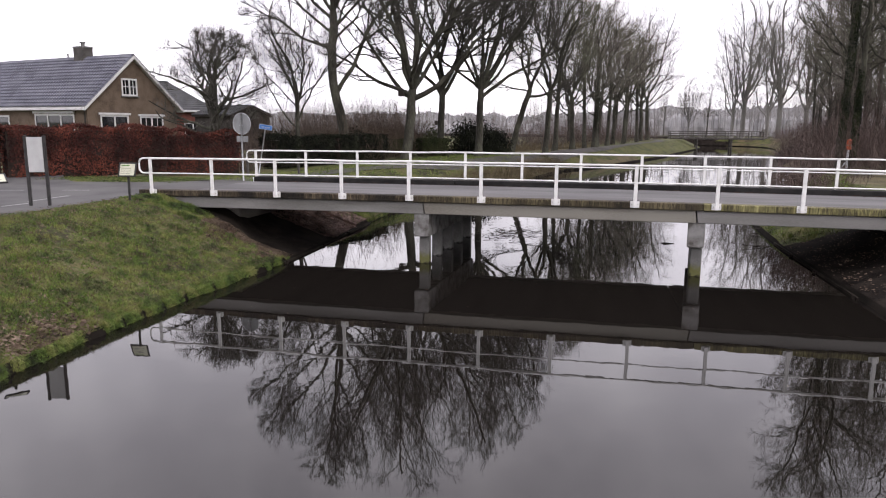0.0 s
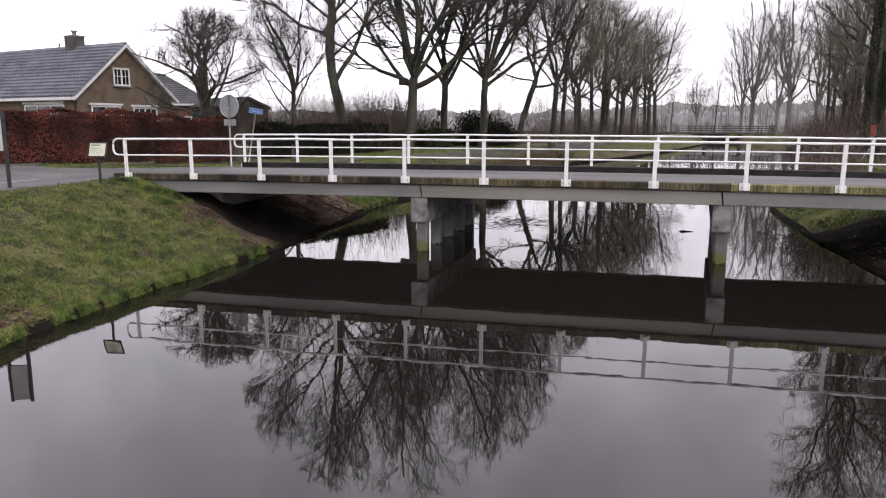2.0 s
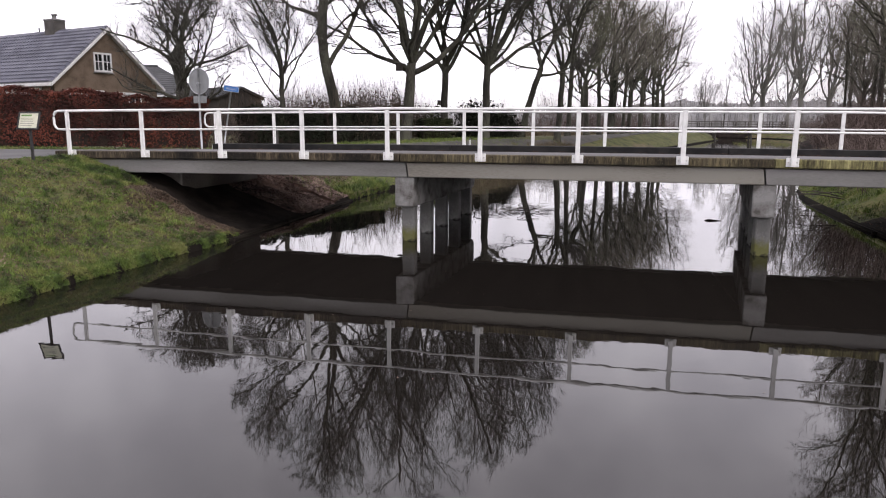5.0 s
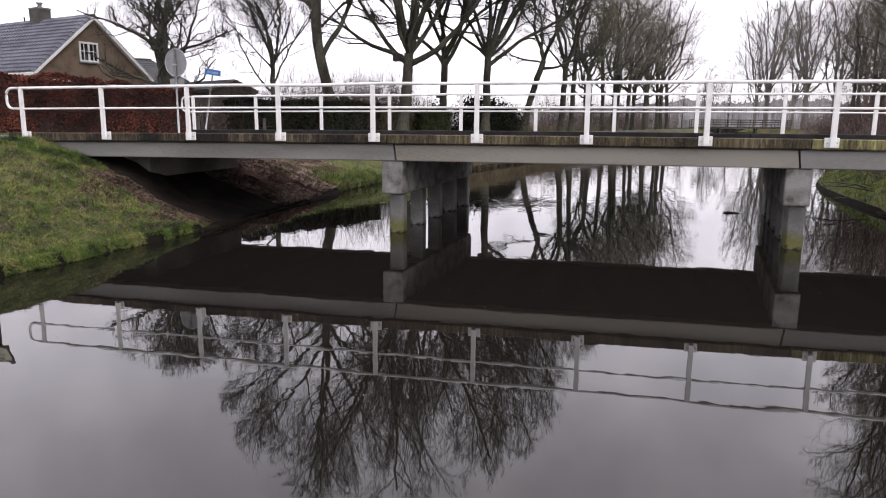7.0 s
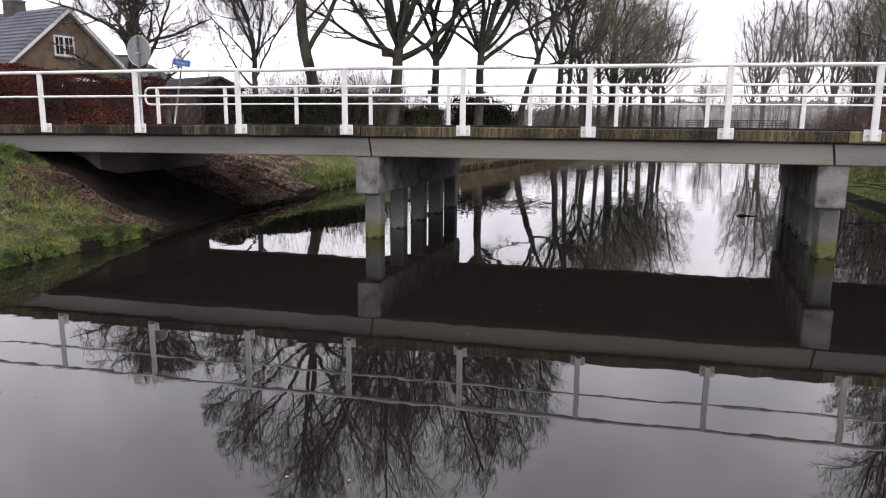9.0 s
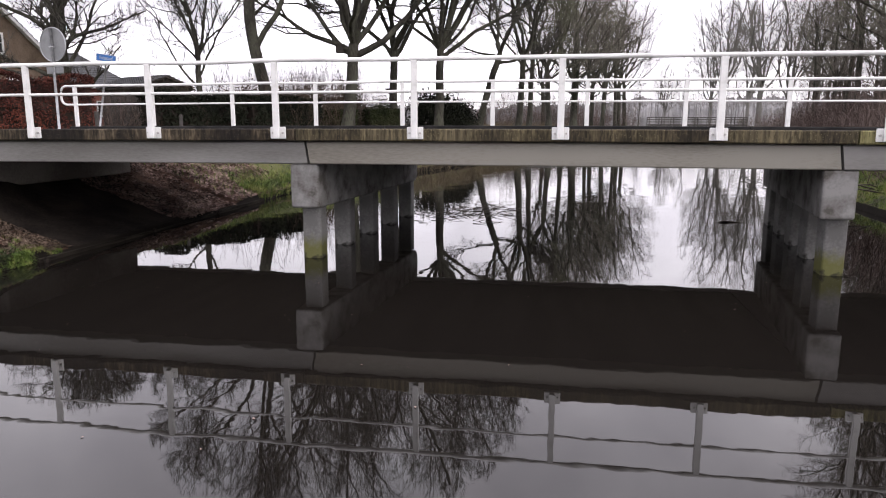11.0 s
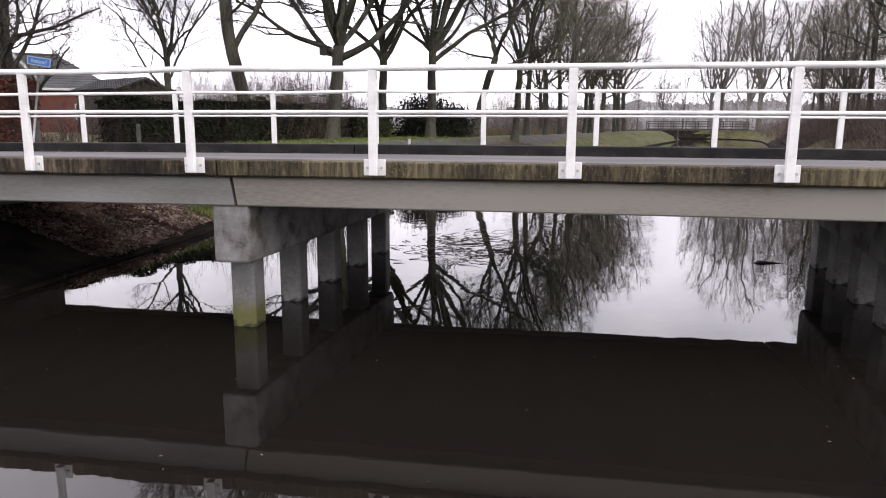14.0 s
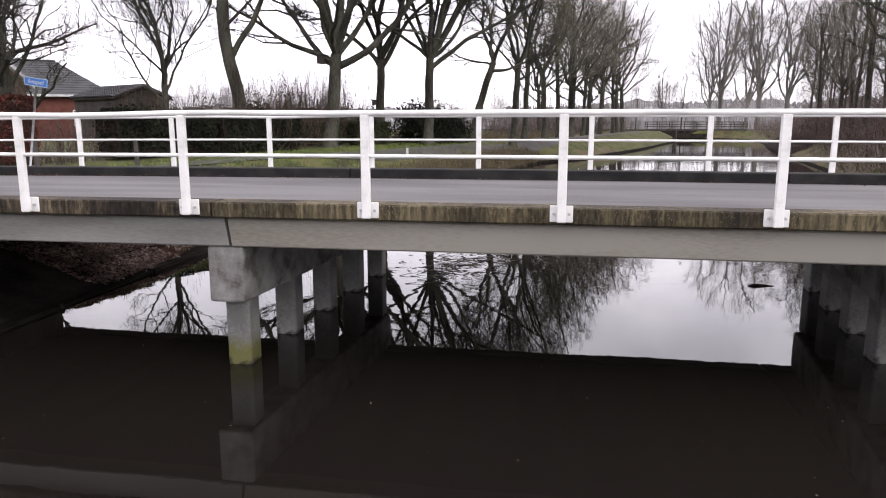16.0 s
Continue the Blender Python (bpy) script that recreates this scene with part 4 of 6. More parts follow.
def place_tree(src, x, y, turn, size, label=""):
    t = copy_thing(src, pose(x, y, ground_z(x, y) - 0.05, 0, 0, turn))
    t.scale = (size, size, size)
    if label:
        t["label"] = label
    return t


for src, x, y, a, s in [
        (tree_t, 4.0, 55.5, 150, 0.95), (tree_v, 5.3, 63, 40, 0.95), (tree_t, 6.4, 66, 10, 0.95), (tree_v, 7.2, 72, 130, 1.0), (tree_t, 8.6, 76, 300, 1.0),
        (tree_v, 9.0, 83, 210, 1.15), (tree_t, 11.0, 87, 120, 1.1), (tree_v, 12.0, 95, 90, 1.25), (tree_v, 13.6, 103, 20, 1.3), (tree_t, 5.5, 80, 0, 1.1), (tree_v, 2.0, 68, 80, 0.95), (tree_v, 8.0, 98, 170, 1.2),
        (tree_u, 33.0, 138, 40, 1.0), (tree_u, 41.0, 134, 200, 1.5), (tree_u, 36.0, 143, 20, 1.5), (tree_u, 46.0, 134, 300, 1.35), (tree_u, 50.0, 130, 80, 1.0), (tree_u, 55.0, 128, 150, 1.0),
        (tree_u, 25.0, 143, 200, 0.62), (tree_s, 20.0, 146, 40, 0.7), (tree_s, 13.0, 147, 90, 0.8), (tree_s, 29.0, 145, 10, 0.9)]:
    place_tree(src, x, y, a, s)
# the wood on the other bank
for src, x, y, a, s in [
        (tree_s, 21.6, 33, 140, 1.0), (tree_t, 22.6, 36, 220, 0.95), (tree_s, 24.2, 40.5, 300, 1.05), (tree_t, 25.0, 46, 70, 1.0), (tree_s, 25.6, 50, 10, 1.0), (tree_v, 27.5, 58, 250, 0.85),
        (tree_s, 28.0, 64, 190, 1.0), (tree_t, 31.5, 74, 90, 0.95), (tree_s, 33.0, 82, 20, 1.0), (tree_s, 30.5, 72, 330, 1.0), (tree_t, 22.0, 26, 200, 1.0), (tree_s, 22.8, 29, 100, 1.05), (tree_t, 26.5, 33, 280, 1.0),
        (tree_s, 29.0, 44, 10, 1.0), (tree_s, 19.9, 18.0, 310, 1.0), (tree_s, 26.0, 41, 100, 1.0), (tree_s, 38.0, 90, 250, 1.0), (tree_s, 20.8, 22.8, 30, 0.9)]:
    place_tree(src, x, y, a, s, "slender bare woodland tree on the far bank")
r0 = random.Random(77)
for k in range(22):
    y = 24 + 2.4 * k + r0.uniform(-0.8, 0.8)
    place_tree((tree_s, tree_s, tree_t)[k % 3], water_edge(1, y) + r0.uniform(5.0, 14), y, r0.uniform(0, 360), r0.uniform(0.75, 1.05), "slender bare woodland tree on the far bank")


def ivy_tree(x, y, seed, girth, ivy_top):
    t = make_tree(seed, 20, girth, 9.5, [
        (6.0, 170, 56, 4, 0.05), (7.0, 20, 52, 5, 0.05), (7.8, 250, 52, 5, 0.05), (8.6, 60, 56, 6, 0.06), (9.5, 100, 80, 9, 0.09), (9.5, 280, 74, 8, 0.08), (9.5, 190, 66, 7, 0.07), (9.5, 10, 66, 8, 0.08)],
        spec=dict(levels=3, kids=(11, 9, 9), up=0.015, lift=(1.0, 1.0, 1.0, 1.0), wiggle=0.2, thin=0.006, bare=0.15, open=(26, 56)), lean=(0.15, 0), at=(x, y), twig=M_WOODTWIG, crown=(0.1, 0, 11.5, 3.6, 3.6, 6.5), label="tall bare tree with its trunk wrapped in dark ivy", name="ivy_tree")
    rng = random.Random(seed + 50)
    spots = []
    for i in range(4200):
        z = rng.uniform(0, ivy_top) * rng.uniform(0.75, 1)
        a = rng.uniform(0, 6.283)
        r = girth * 0.8 + 0.1 * abs(noise.noise(Vector((math.cos(a) * 2, math.sin(a) * 2, z * 0.9)))) + rng.uniform(-0.04, 0.05)
        spots.append(((0.15 * z / 9.5 + r * math.cos(a), r * math.sin(a), z), (math.cos(a), math.sin(a), 0.3)))
    leaf_part("ivy", spots, 0.06, M_IVY, t, rng, label="dark glossy ivy leaves")


ivy_tree(17.6, 22.0, 31, 0.17, 10.5)
ivy_tree(18.4, 22.6, 32, 0.15, 5.5)
ivy_tree(5.0, 58.5, 33, 0.28, 6.5)


# brush, saplings and dry stems
def brush(name, rng, places, height, mat, label, category, stems=9, spread=0.5, r=0.012):
    """Rounded twiggy bushes on the ground: crooked stems that part into fine twigs."""
    lb = Limbs()
    for x, y in places:
        z = ground_z(x, y)
        h = height * rng.uniform(0.35, 1.15)
        w = spread * 1.5 + h * 0.3
        dome = (x, y, z + 0.45 * h, w, w, 0.58 * h)
        for k in range(stems):
            d = heading(rng.uniform(0, 360), rng.uniform(28, 84))
            p = Vector((x + rng.gauss(0, spread * 0.5), y + rng.gauss(0, spread * 0.5), z - 0.1))
            L = max(reach(p, d, dome) * rng.uniform(0.75, 1.05), 0.5)
            pts, radii, _ = bend(rng, p, d, L, r, r * 0.35, 4, 0.2, 0.06)
            lb.add(pts, radii, 3)
            for q in range(5):
                i = rng.randint(1, 3)
                p2, r2, d2 = bend(rng, pts[i].lerp(pts[i + 1], rng.random()), side_way(rng, (pts[i + 1] - pts[i]).normalized(), radians(rng.uniform(25, 60))), L * rng.uniform(0.2, 0.42), r * 0.6, r * 0.3, 2, 0.25, 0.08)
                lb.add(p2, r2, 2)
                for e in (1, 2):
                    p3, r3, _ = bend(rng, p2[e], side_way(rng, d2, radians(rng.uniform(20, 55))), L * rng.uniform(0.1, 0.22), r * 0.45, r * 0.25, 1, 0.2, 0.05)
                    lb.add(p3, r3, 2)
    return tagged(new(name, lb.mesh(name, mat)), label, category, kind="stuff")


def scatter(rng, n, f):
    return [f(rng) for _ in range(n)]


def beside(side, y0, y1, d0, d1):
    def f(rng):
        y = rng.uniform(y0, y1)
        d = rng.uniform(d0, d1)
        return (water_edge(side, y) + side * d, y)
    return f


r1 = random.Random(5)
brush("bank_brush", r1, scatter(r1, 210, beside(1, 24, 75, 0.4, 6)), 3.4, M_TWIGRED, "reddish brown bare brush along the bank", "brush", 8, 0.5)
brush("bank_brush", r1, scatter(r1, 150, beside(1, 74, 130, 0.6, 9)), 3.4, M_TWIGRED, "reddish brown bare brush along the bank", "brush", 8, 0.7)
brush("bank_brush", r1, scatter(r1, 34, beside(1, 8, 14.5, 1.0, 2.8)), 2.0, M_TWIGRED, "reddish brown bare brush near the bridge", "brush", 8, 0.45)
brush("woodland_undergrowth", r1, scatter(r1, 330, lambda g: (lambda y: (water_edge(1, y) + g.uniform(3, 16), y))(g.uniform(17, 80))), 6.0, M_TWIGRED, "tangled bare undergrowth in the wood", "brush", 7, 0.6, 0.014)
brush("hawthorn_brush", r1, scatter(r1, 150, lambda g: (g.uniform(-20, -8.6), g.uniform(29, 42))), 4.3, M_BROWNBRUSH, "brown bare shrubs behind the garden hedges", "shrub", 16, 0.7, 0.014)
brush("hawthorn_brush", r1, scatter(r1, 30, lambda g: (g.uniform(-12.5, -8.2), g.uniform(21.5, 27))), 3.2, M_BROWNBRUSH, "bare garden shrubs above the dark hedge", "shrub", 9, 0.4)
brush("hawthorn_brush", r1, scatter(r1, 12, lambda g: (g.uniform(-13.2, -11.9), g.uniform(13.0, 16.2))), 1.9, M_TWIGRED, "rust-brown bare shrubs at the end of the hedge", "shrub", 9, 0.3)
brush("avenue_undergrowth", r1, scatter(r1, 230, lambda g: (lambda y: (water_edge(-1, y) - g.uniform(6.5, 16), y))(g.uniform(50, 110))), 4.2, M_TWIGRED, "bare undergrowth below the avenue trees", "brush", 7, 0.7, 0.014)
brush("saplings", r1, scatter(r1, 26, lambda g: (g.uniform(-2.5, 2.0), g.uniform(42, 58))), 2.4, M_TWIG, "thin bare saplings in rough grass", "sapling", 2, 0.3)


def far_wood(name, seed, places, hmin, hmax, mat, label, shoots=70, size=0.3):
    """A belt of many small bare trees: thin stems with twig masses."""
    rng = random.Random(seed)
    lb = Limbs()
    spots = []
    for x, y in places:
        h = rng.uniform(hmin, hmax)
        wide = h * rng.uniform(0.16, 0.26)
        p = Vector((x, y, 1.3))
        pts, radii, _ = bend(rng, p, Vector((0, 0, 1)), h * 0.85, 0.10, 0.03, 3, 0.06, 0.1)
        lb.add(pts, radii, 3)
        for k in range(shoots):
            t = rng.random() ** 0.8
            w = wide * (0.5 + 1.2 * t * (1.25 - t))
            spots.append(((x + rng.gauss(0, w), y + rng.gauss(0, w), 1.3 + h * t), (rng.gauss(0, 1), rng.gauss(0, 1), 0.2)))
    v, f = leaf_cloud(rng, spots, size)
    o = len(lb.v)
    lb.v += v
    lb.f += [tuple(i + o for i in q) for q in f]
    me = bpy.data.meshes.new(name)
    me.from_pydata(lb.v, [], lb.f)
    me.materials.append(mat)
    return tagged(new(name, me), label, "woodland", kind="stuff")


def fan(a0, a1, d0, d1):
    def f(g):
        a, d = g.uniform(a0, a1), g.uniform(d0, d1)
        return (4 - math.sin(radians(a)) * d, -18 + math.cos(radians(a)) * d)
    return f


def far_belt(name, a0, a1, dist, deep, low, high, seed, label):
    """A distant belt of bare wood seen as one hazy mass, taller towards the canal's end."""
    bm = bmesh.new()
    rows = []
    n = int(radians(a1 - a0) * dist / 0.25)
    for i in range(n + 1):
        deg = a0 + (a1 - a0) * i / n
        a = radians(deg)
        s = a * dist
        k = min(max((6 - deg) / 14, 0), 1)
        h = low + (high - low) * k * k * (3 - 2 * k) + 1.2 * noise.noise(Vector((s * 0.06, seed, 0))) + 1.3 * noise.noise(Vector((s * 0.22, seed, 2))) + 0.9 * noise.noise(Vector((s * 1.1, seed, 4))) + 1.1 * noise.noise(Vector((s * 3.3, seed, 6)))
        row = []
        for k, (dd, z) in enumerate([(0, 0), (0.1, 0.45), (0.3, 0.85), (0.55, 1.0), (1, 0)]):
            d = dist + deep * dd + 2.0 * noise.noise(Vector((s * 0.4, k * 3, seed)))
            row.append(bm.verts.new((4 - math.sin(a) * d, -18 + math.cos(a) * d, 1.2 + h * z)))
        rows.append(row)
    for p, q in zip(rows, rows[1:]):
        for k in range(4):
            bm.faces.new((p[k], p[k + 1], q[k + 1], q[k]))
    bmesh.ops.recalc_face_normals(bm, faces=bm.faces)
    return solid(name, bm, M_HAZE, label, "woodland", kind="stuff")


r2 = random.Random(8)
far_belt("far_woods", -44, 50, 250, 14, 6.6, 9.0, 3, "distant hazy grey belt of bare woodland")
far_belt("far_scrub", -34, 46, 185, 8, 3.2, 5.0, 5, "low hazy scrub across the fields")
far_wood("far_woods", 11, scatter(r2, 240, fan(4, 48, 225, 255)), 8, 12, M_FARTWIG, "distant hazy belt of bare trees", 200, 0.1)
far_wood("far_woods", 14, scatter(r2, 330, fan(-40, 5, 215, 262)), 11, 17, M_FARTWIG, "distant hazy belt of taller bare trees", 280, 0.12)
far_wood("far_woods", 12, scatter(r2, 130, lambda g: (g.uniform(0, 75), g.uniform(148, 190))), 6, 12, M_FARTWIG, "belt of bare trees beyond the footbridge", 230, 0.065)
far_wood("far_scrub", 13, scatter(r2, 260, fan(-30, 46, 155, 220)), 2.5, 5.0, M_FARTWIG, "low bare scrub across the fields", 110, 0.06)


# ---- hedges and evergreen shrubs ----
def hedge(name, a, b, height, thick, mat, size, count, seed, label, ragged=0.08, core=True):
    """A clipped hedge between two plan points: twiggy core, stems, and a skin of many leaves."""
    rng = random.Random(seed)
    a, b = Vector(a), Vector(b)
    L = (b - a).length
    ang = math.degrees(math.atan2(b.y - a.y, b.x - a.x))
    z = ground_z((a.x + b.x) / 2, (a.y + b.y) / 2)
    h = thing(name, (a.x, a.y, z), label, "hedge", turn=ang)
    bm = bmesh.new()
    n = max(4, int(L / 0.6))
    rows = []
    for i in range(n + 1):
        x = L * i / n
        row = []
        for k, (yy, zz) in enumerate([(-0.36, 0.03), (-0.5, 0.5), (-0.46, 0.93), (0, 0.95), (0.46, 0.93), (0.5, 0.5), (0.36, 0.03)]):
            w = noise.noise(Vector((x * 0.8, k, seed))) * 0.1
            row.append(bm.verts.new((x, yy * (thick - 0.16) + w * (1 if yy > 0 else -1) - 0.0, zz * height + w * 0.5)))
        rows.append(row)
    for p, q in zip(rows, rows[1:]):
        for k in range(6):
            bm.faces.new((p[k], q[k], q[k + 1], p[k + 1]))
    bm.faces.new(rows[0])
    bm.faces.new(rows[-1][::-1])
    bmesh.ops.recalc_face_normals(bm, faces=bm.faces)
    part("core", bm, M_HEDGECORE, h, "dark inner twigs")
    lb = Limbs()
    for i in range(int(L / 0.35)):
        x = rng.uniform(0, L)
        p = Vector((x, rng.uniform(-0.2, 0.2) * thick, -0.05))
        pts, radii, _ = bend(rng, p, heading(rng.uniform(0, 360), 80), height * 0.6, 0.022, 0.012, 3, 0.12, 0.05)
        lb.add(pts, radii, 4)
    s = tagged(new("stems", lb.mesh("stems", M_TWIG)), kind="stuff")
    s.parent = h
    spots = []
    for i in range(count):
        x = rng.uniform(-0.15, L + 0.15)
        u = rng.random()
        bulge = 0.5 + noise.noise(Vector((x * 0.7, seed, 0))) * 0.16
        if u < 0.42:
            y, zz, nn = -bulge * thick, rng.random() ** 0.75, (0, -1, 0.2)
        elif u < 0.6:
            y, zz, nn = bulge * thick, rng.random() ** 0.75, (0, 1, 0.2)
        else:
            y, zz, nn = rng.uniform(-0.5, 0.5) * thick, 1.0 + noise.noise(Vector((x * 0.9, seed, 5))) * ragged, (0, 0, 1)
        gap = noise.noise(Vector((x * 2.2, zz * 3, seed + 2)))
        if zz < 0.45 and gap > 0.12 + zz * 0.7 and rng.random() < 0.75:
            continue
        if x < 0.05 or x > L - 0.05:
            y = rng.uniform(-0.5, 0.5) * thick
        spots.append(((x, y + rng.gauss(0, 0.05), zz * height + rng.gauss(0, 0.04)), nn))
    leaf_part("leaves", spots, size, mat, h, rng)
    return h


hedge("beech_hedge", (-24.5, -6.5), (-17.4, 4.1), 2.05, 1.0, M_BEECH, 0.042, 20000, 1, "clipped copper-red beech hedge in winter leaf")
hedge("beech_hedge", (-17.3, 4.3), (-14.1, 9.7), 2.05, 1.0, M_BEECH, 0.042, 22000, 2, "clipped copper-red beech hedge in winter leaf")
hedge("beech_hedge", (-14.0, 9.9), (-11.7, 12.0), 1.95, 0.9, M_BEECH, 0.042, 9000, 3, "clipped copper-red beech hedge end with gaps", 0.12)
hedge("evergreen_hedge", (-12.0, 16.0), (-10.3, 20.0), 1.55, 1.4, M_EVERGREEN, 0.07, 7000, 4, "dark evergreen garden hedge", 0.22)
hedge("evergreen_hedge", (-10.2, 20.3), (-8.6, 24.6), 1.6, 1.5, M_EVERGREEN, 0.07, 8000, 5, "dark evergreen garden hedge", 0.2)
hedge("olive_hedge", (-10.4, 29.5), (-8.3, 31.2), 1.2, 1.2, M_OLIVE, 0.07, 4500, 6, "low olive-green clipped hedge", 0.1)
hedge("olive_hedge", (-7.6, 31.6), (-5.9, 32.6), 1.25, 1.2, M_OLIVE, 0.07, 4200, 7, "low olive-green clipped hedge", 0.1)


def shrub(x, y, rx, ry, h, mat, size, count, seed, label, name="evergreen_shrub"):
    """A dense evergreen shrub: short stems and leaf clumps with an uneven outline."""
    rng = random.Random(seed)
    s = thing(name, (x, y, ground_z(x, y)), label, "shrub")
    lb = Limbs()
    for i in range(26):
        pts, radii, _ = bend(rng, Vector((rng.gauss(0, rx * 0.2), rng.gauss(0, ry * 0.2), -0.1)), heading(rng.uniform(0, 360), rng.uniform(35, 85)), h * 0.8, 0.04, 0.015, 3, 0.15, 0.04)
        lb.add(pts, radii, 4)
    o = new("stems", lb.mesh("stems", M_TWIG))
    o.parent = s
    spots = []
    clumps = []
    for i in range(90):
        a, e = rng.uniform(0, 6.283), math.asin(rng.uniform(-0.1, 1))
        k = rng.uniform(0.62, 0.98)
        clumps.append((Vector((math.cos(a) * math.cos(e) * rx * k, math.sin(a) * math.cos(e) * ry * k, max(0.12, math.sin(e) * h * k))), (math.cos(a), math.sin(a), 0.5)))
    for i in range(count):
        c, nn = clumps[rng.randrange(len(clumps))]
        g = 0.24 * min(rx, h)
        spots.append((c + Vector((rng.gauss(0, g), rng.gauss(0, g), rng.gauss(0, g * 0.8))), nn))
    spots = [(p, n) for p, n in spots if p[2] > 0.02]
    leaf_part("leaves", spots, size, mat, s, rng)
    return s


shrub(-4.35, 36.8, 2.0, 1.4, 2.45, M_EVERGREEN, 0.085, 9000, 41, "large dark evergreen shrub under the trees")
shrub(-2.9, 37.6, 1.2, 1.1, 2.0, M_EVERGREEN, 0.085, 5000, 42, "dark evergreen shrub under the trees")
shrub(-9.6, 23.2, 1.1, 1.0, 1.9, M_EVERGREEN, 0.07, 4500, 43, "dark evergreen bush beside the hedge")
shrub(-7.7, 36.5, 1.0, 1.0, 2.0, M_OLIVE, 0.08, 3000, 44, "rounded green bush behind the avenue")
shrub(-12.5, 18.4, 1.2, 1.1, 1.9, M_EVERGREEN, 0.07, 5000, 45, "dark evergreen bush beside the hedge")


# ---- the house behind the hedge ----
def tiled_slope(w, h, cols, rows, lift=0.12):
    """A roof slope of pantiles: rolls across, overlapping courses up the slope. x along the eave, y up the slope."""
    bm = bmesh.new()
    per = 4
    grid = []
    for r in range(rows):
        for e in (0, 1):
            line = []
            y = h * (r + e * 0.999) / rows
            for c in range(cols * per + 1):
                x = w * c / (cols * per)
                roll = lift * (0.0, 0.95, 1.0, 0.4)[c % per]
                line.append(bm.verts.new((x, y, roll + (0.065 if e == 0 else 0.0))))
            grid.append(line)
    for a, b in zip(grid, grid[1:]):
        for k in range(len(a) - 1):
            bm.faces.new((a[k], a[k + 1], b[k + 1], b[k]))
    return bm


def casement(parent, at, w, h, panes, bars, sill=True):
    """A white window: frame, panes with glazing bars, sill; at is its lower middle on the wall."""
    win = part("window", boxed((-w / 2, -0.02, 0), (w / 2, 0.05, h)), M_GLASS, parent, "white-framed window", at=at)
    f = bmesh.new()
    t = 0.09
    box(f, (-w / 2 - 0.02, -0.07, -0.02), (-w / 2 + t, -0.021, h + 0.02), 0.01)
    box(f, (w / 2 - t, -0.07, -0.02), (w / 2 + 0.02, -0.021, h + 0.02), 0.01)
    box(f, (-w / 2 + t, -0.07, h - t), (w / 2 - t, -0.021, h + 0.02), 0.01)
    box(f, (-w / 2 + t, -0.07, -0.02), (w / 2 - t, -0.021, t), 0.01)
    part("window_frame", f, M_TRIM, win, "white painted frame")
    for i in range(1, panes):
        x = -w / 2 + w * i / panes
        part("mullion", boxed((x - 0.06, -0.065, t), (x + 0.06, -0.022, h - t), 0.008), M_TRIM, win)
    for i in range(panes):
        x = -w / 2 + w * (i + 0.5) / panes
        if bars:
            part("glazing_bar", boxed((x - 0.02, -0.045, t), (x + 0.02, -0.022, h - t)), M_TRIM, win)
            part("glazing_bar", boxed((x - w / panes / 2 + 0.07, -0.043, h * 0.52), (x + w / panes / 2 - 0.07, -0.024, h * 0.52 + 0.04)), M_TRIM, win)
    if sill:
        part("window_sill", boxed((-w / 2 - 0.08, -0.14, -0.1), (w / 2 + 0.08, -0.02, -0.025), 0.01), M_CONC2, win)
    return win


def house(name, at, turn, half, length, eave, ridge, wall, tile, label, over=0.35, gable_over=0.3, board=None):
    """A gabled house. Local x runs along the ridge from the gable end, y across; its front long side faces -y."""
    h = thing(name, at, label, "house", turn=turn)
    w = bmesh.new()
    t = 0.3
    slope = (ridge - eave) / half
    box(w, (0, -half, -0.3), (length, -half + t, eave))
    box(w, (0, half - t, -0.3), (length, half, eave))
    for x in (0, length - t):
        a = [w.verts.new((x + dx, y, z)) for dx in (0, t) for y, z in ((-half + t, -0.3), (half - t, -0.3), (half - t, eave + slope * t - 0.1), (0, ridge - 0.1), (-half + t, eave + slope * t - 0.1))]
        w.faces.new(a[:5])
        w.faces.new(a[5:][::-1])
        for k in range(5):
            j = (k + 1) % 5
            w.faces.new((a[k], a[5 + k], a[5 + j], a[j]))
    bmesh.ops.recalc_face_normals(w, faces=w.faces)
    part("wall", w, wall, h, "brown-grey brick walls")
    ang = math.atan2(ridge - eave, half)
    run = (half + over) / math.cos(ang)
    zl = eave - over * math.tan(ang) + 0.06
    for s in (-1, 1):
        m = Matrix.Translation((-gable_over if s < 0 else length + gable_over, s * (half + over), zl)) @ Matrix.Rotation(0 if s < 0 else math.pi, 4, "Z") @ Matrix.Rotation(ang, 4, "X")
        r = part("roof", tiled_slope(length + 2 * gable_over, run, int((length + 2 * gable_over) / 0.3), int(run / 0.34)), tile, h, "roof of blue-grey pantiles", at=m)
        b = boxed((0, 0, -0.1), (length + 2 * gable_over, run, -0.012))
        part("roof_board", b, board or M_TRIM, r, "soffit boarding")
    return h, ang, run, zl


HX, HY, HZ = -26.05, 24.6, 1.80
RIDGE_TURN = math.degrees(math.atan2(0.28, -0.96))
main_house, h_ang, h_run, h_zl = house("house", (HX, HY, HZ), RIDGE_TURN, 3.55, 17.0, 3.30, 6.50, M_WALLBRICK, M_TILE, "bungalow of brown brick with blue-grey tiled roof")
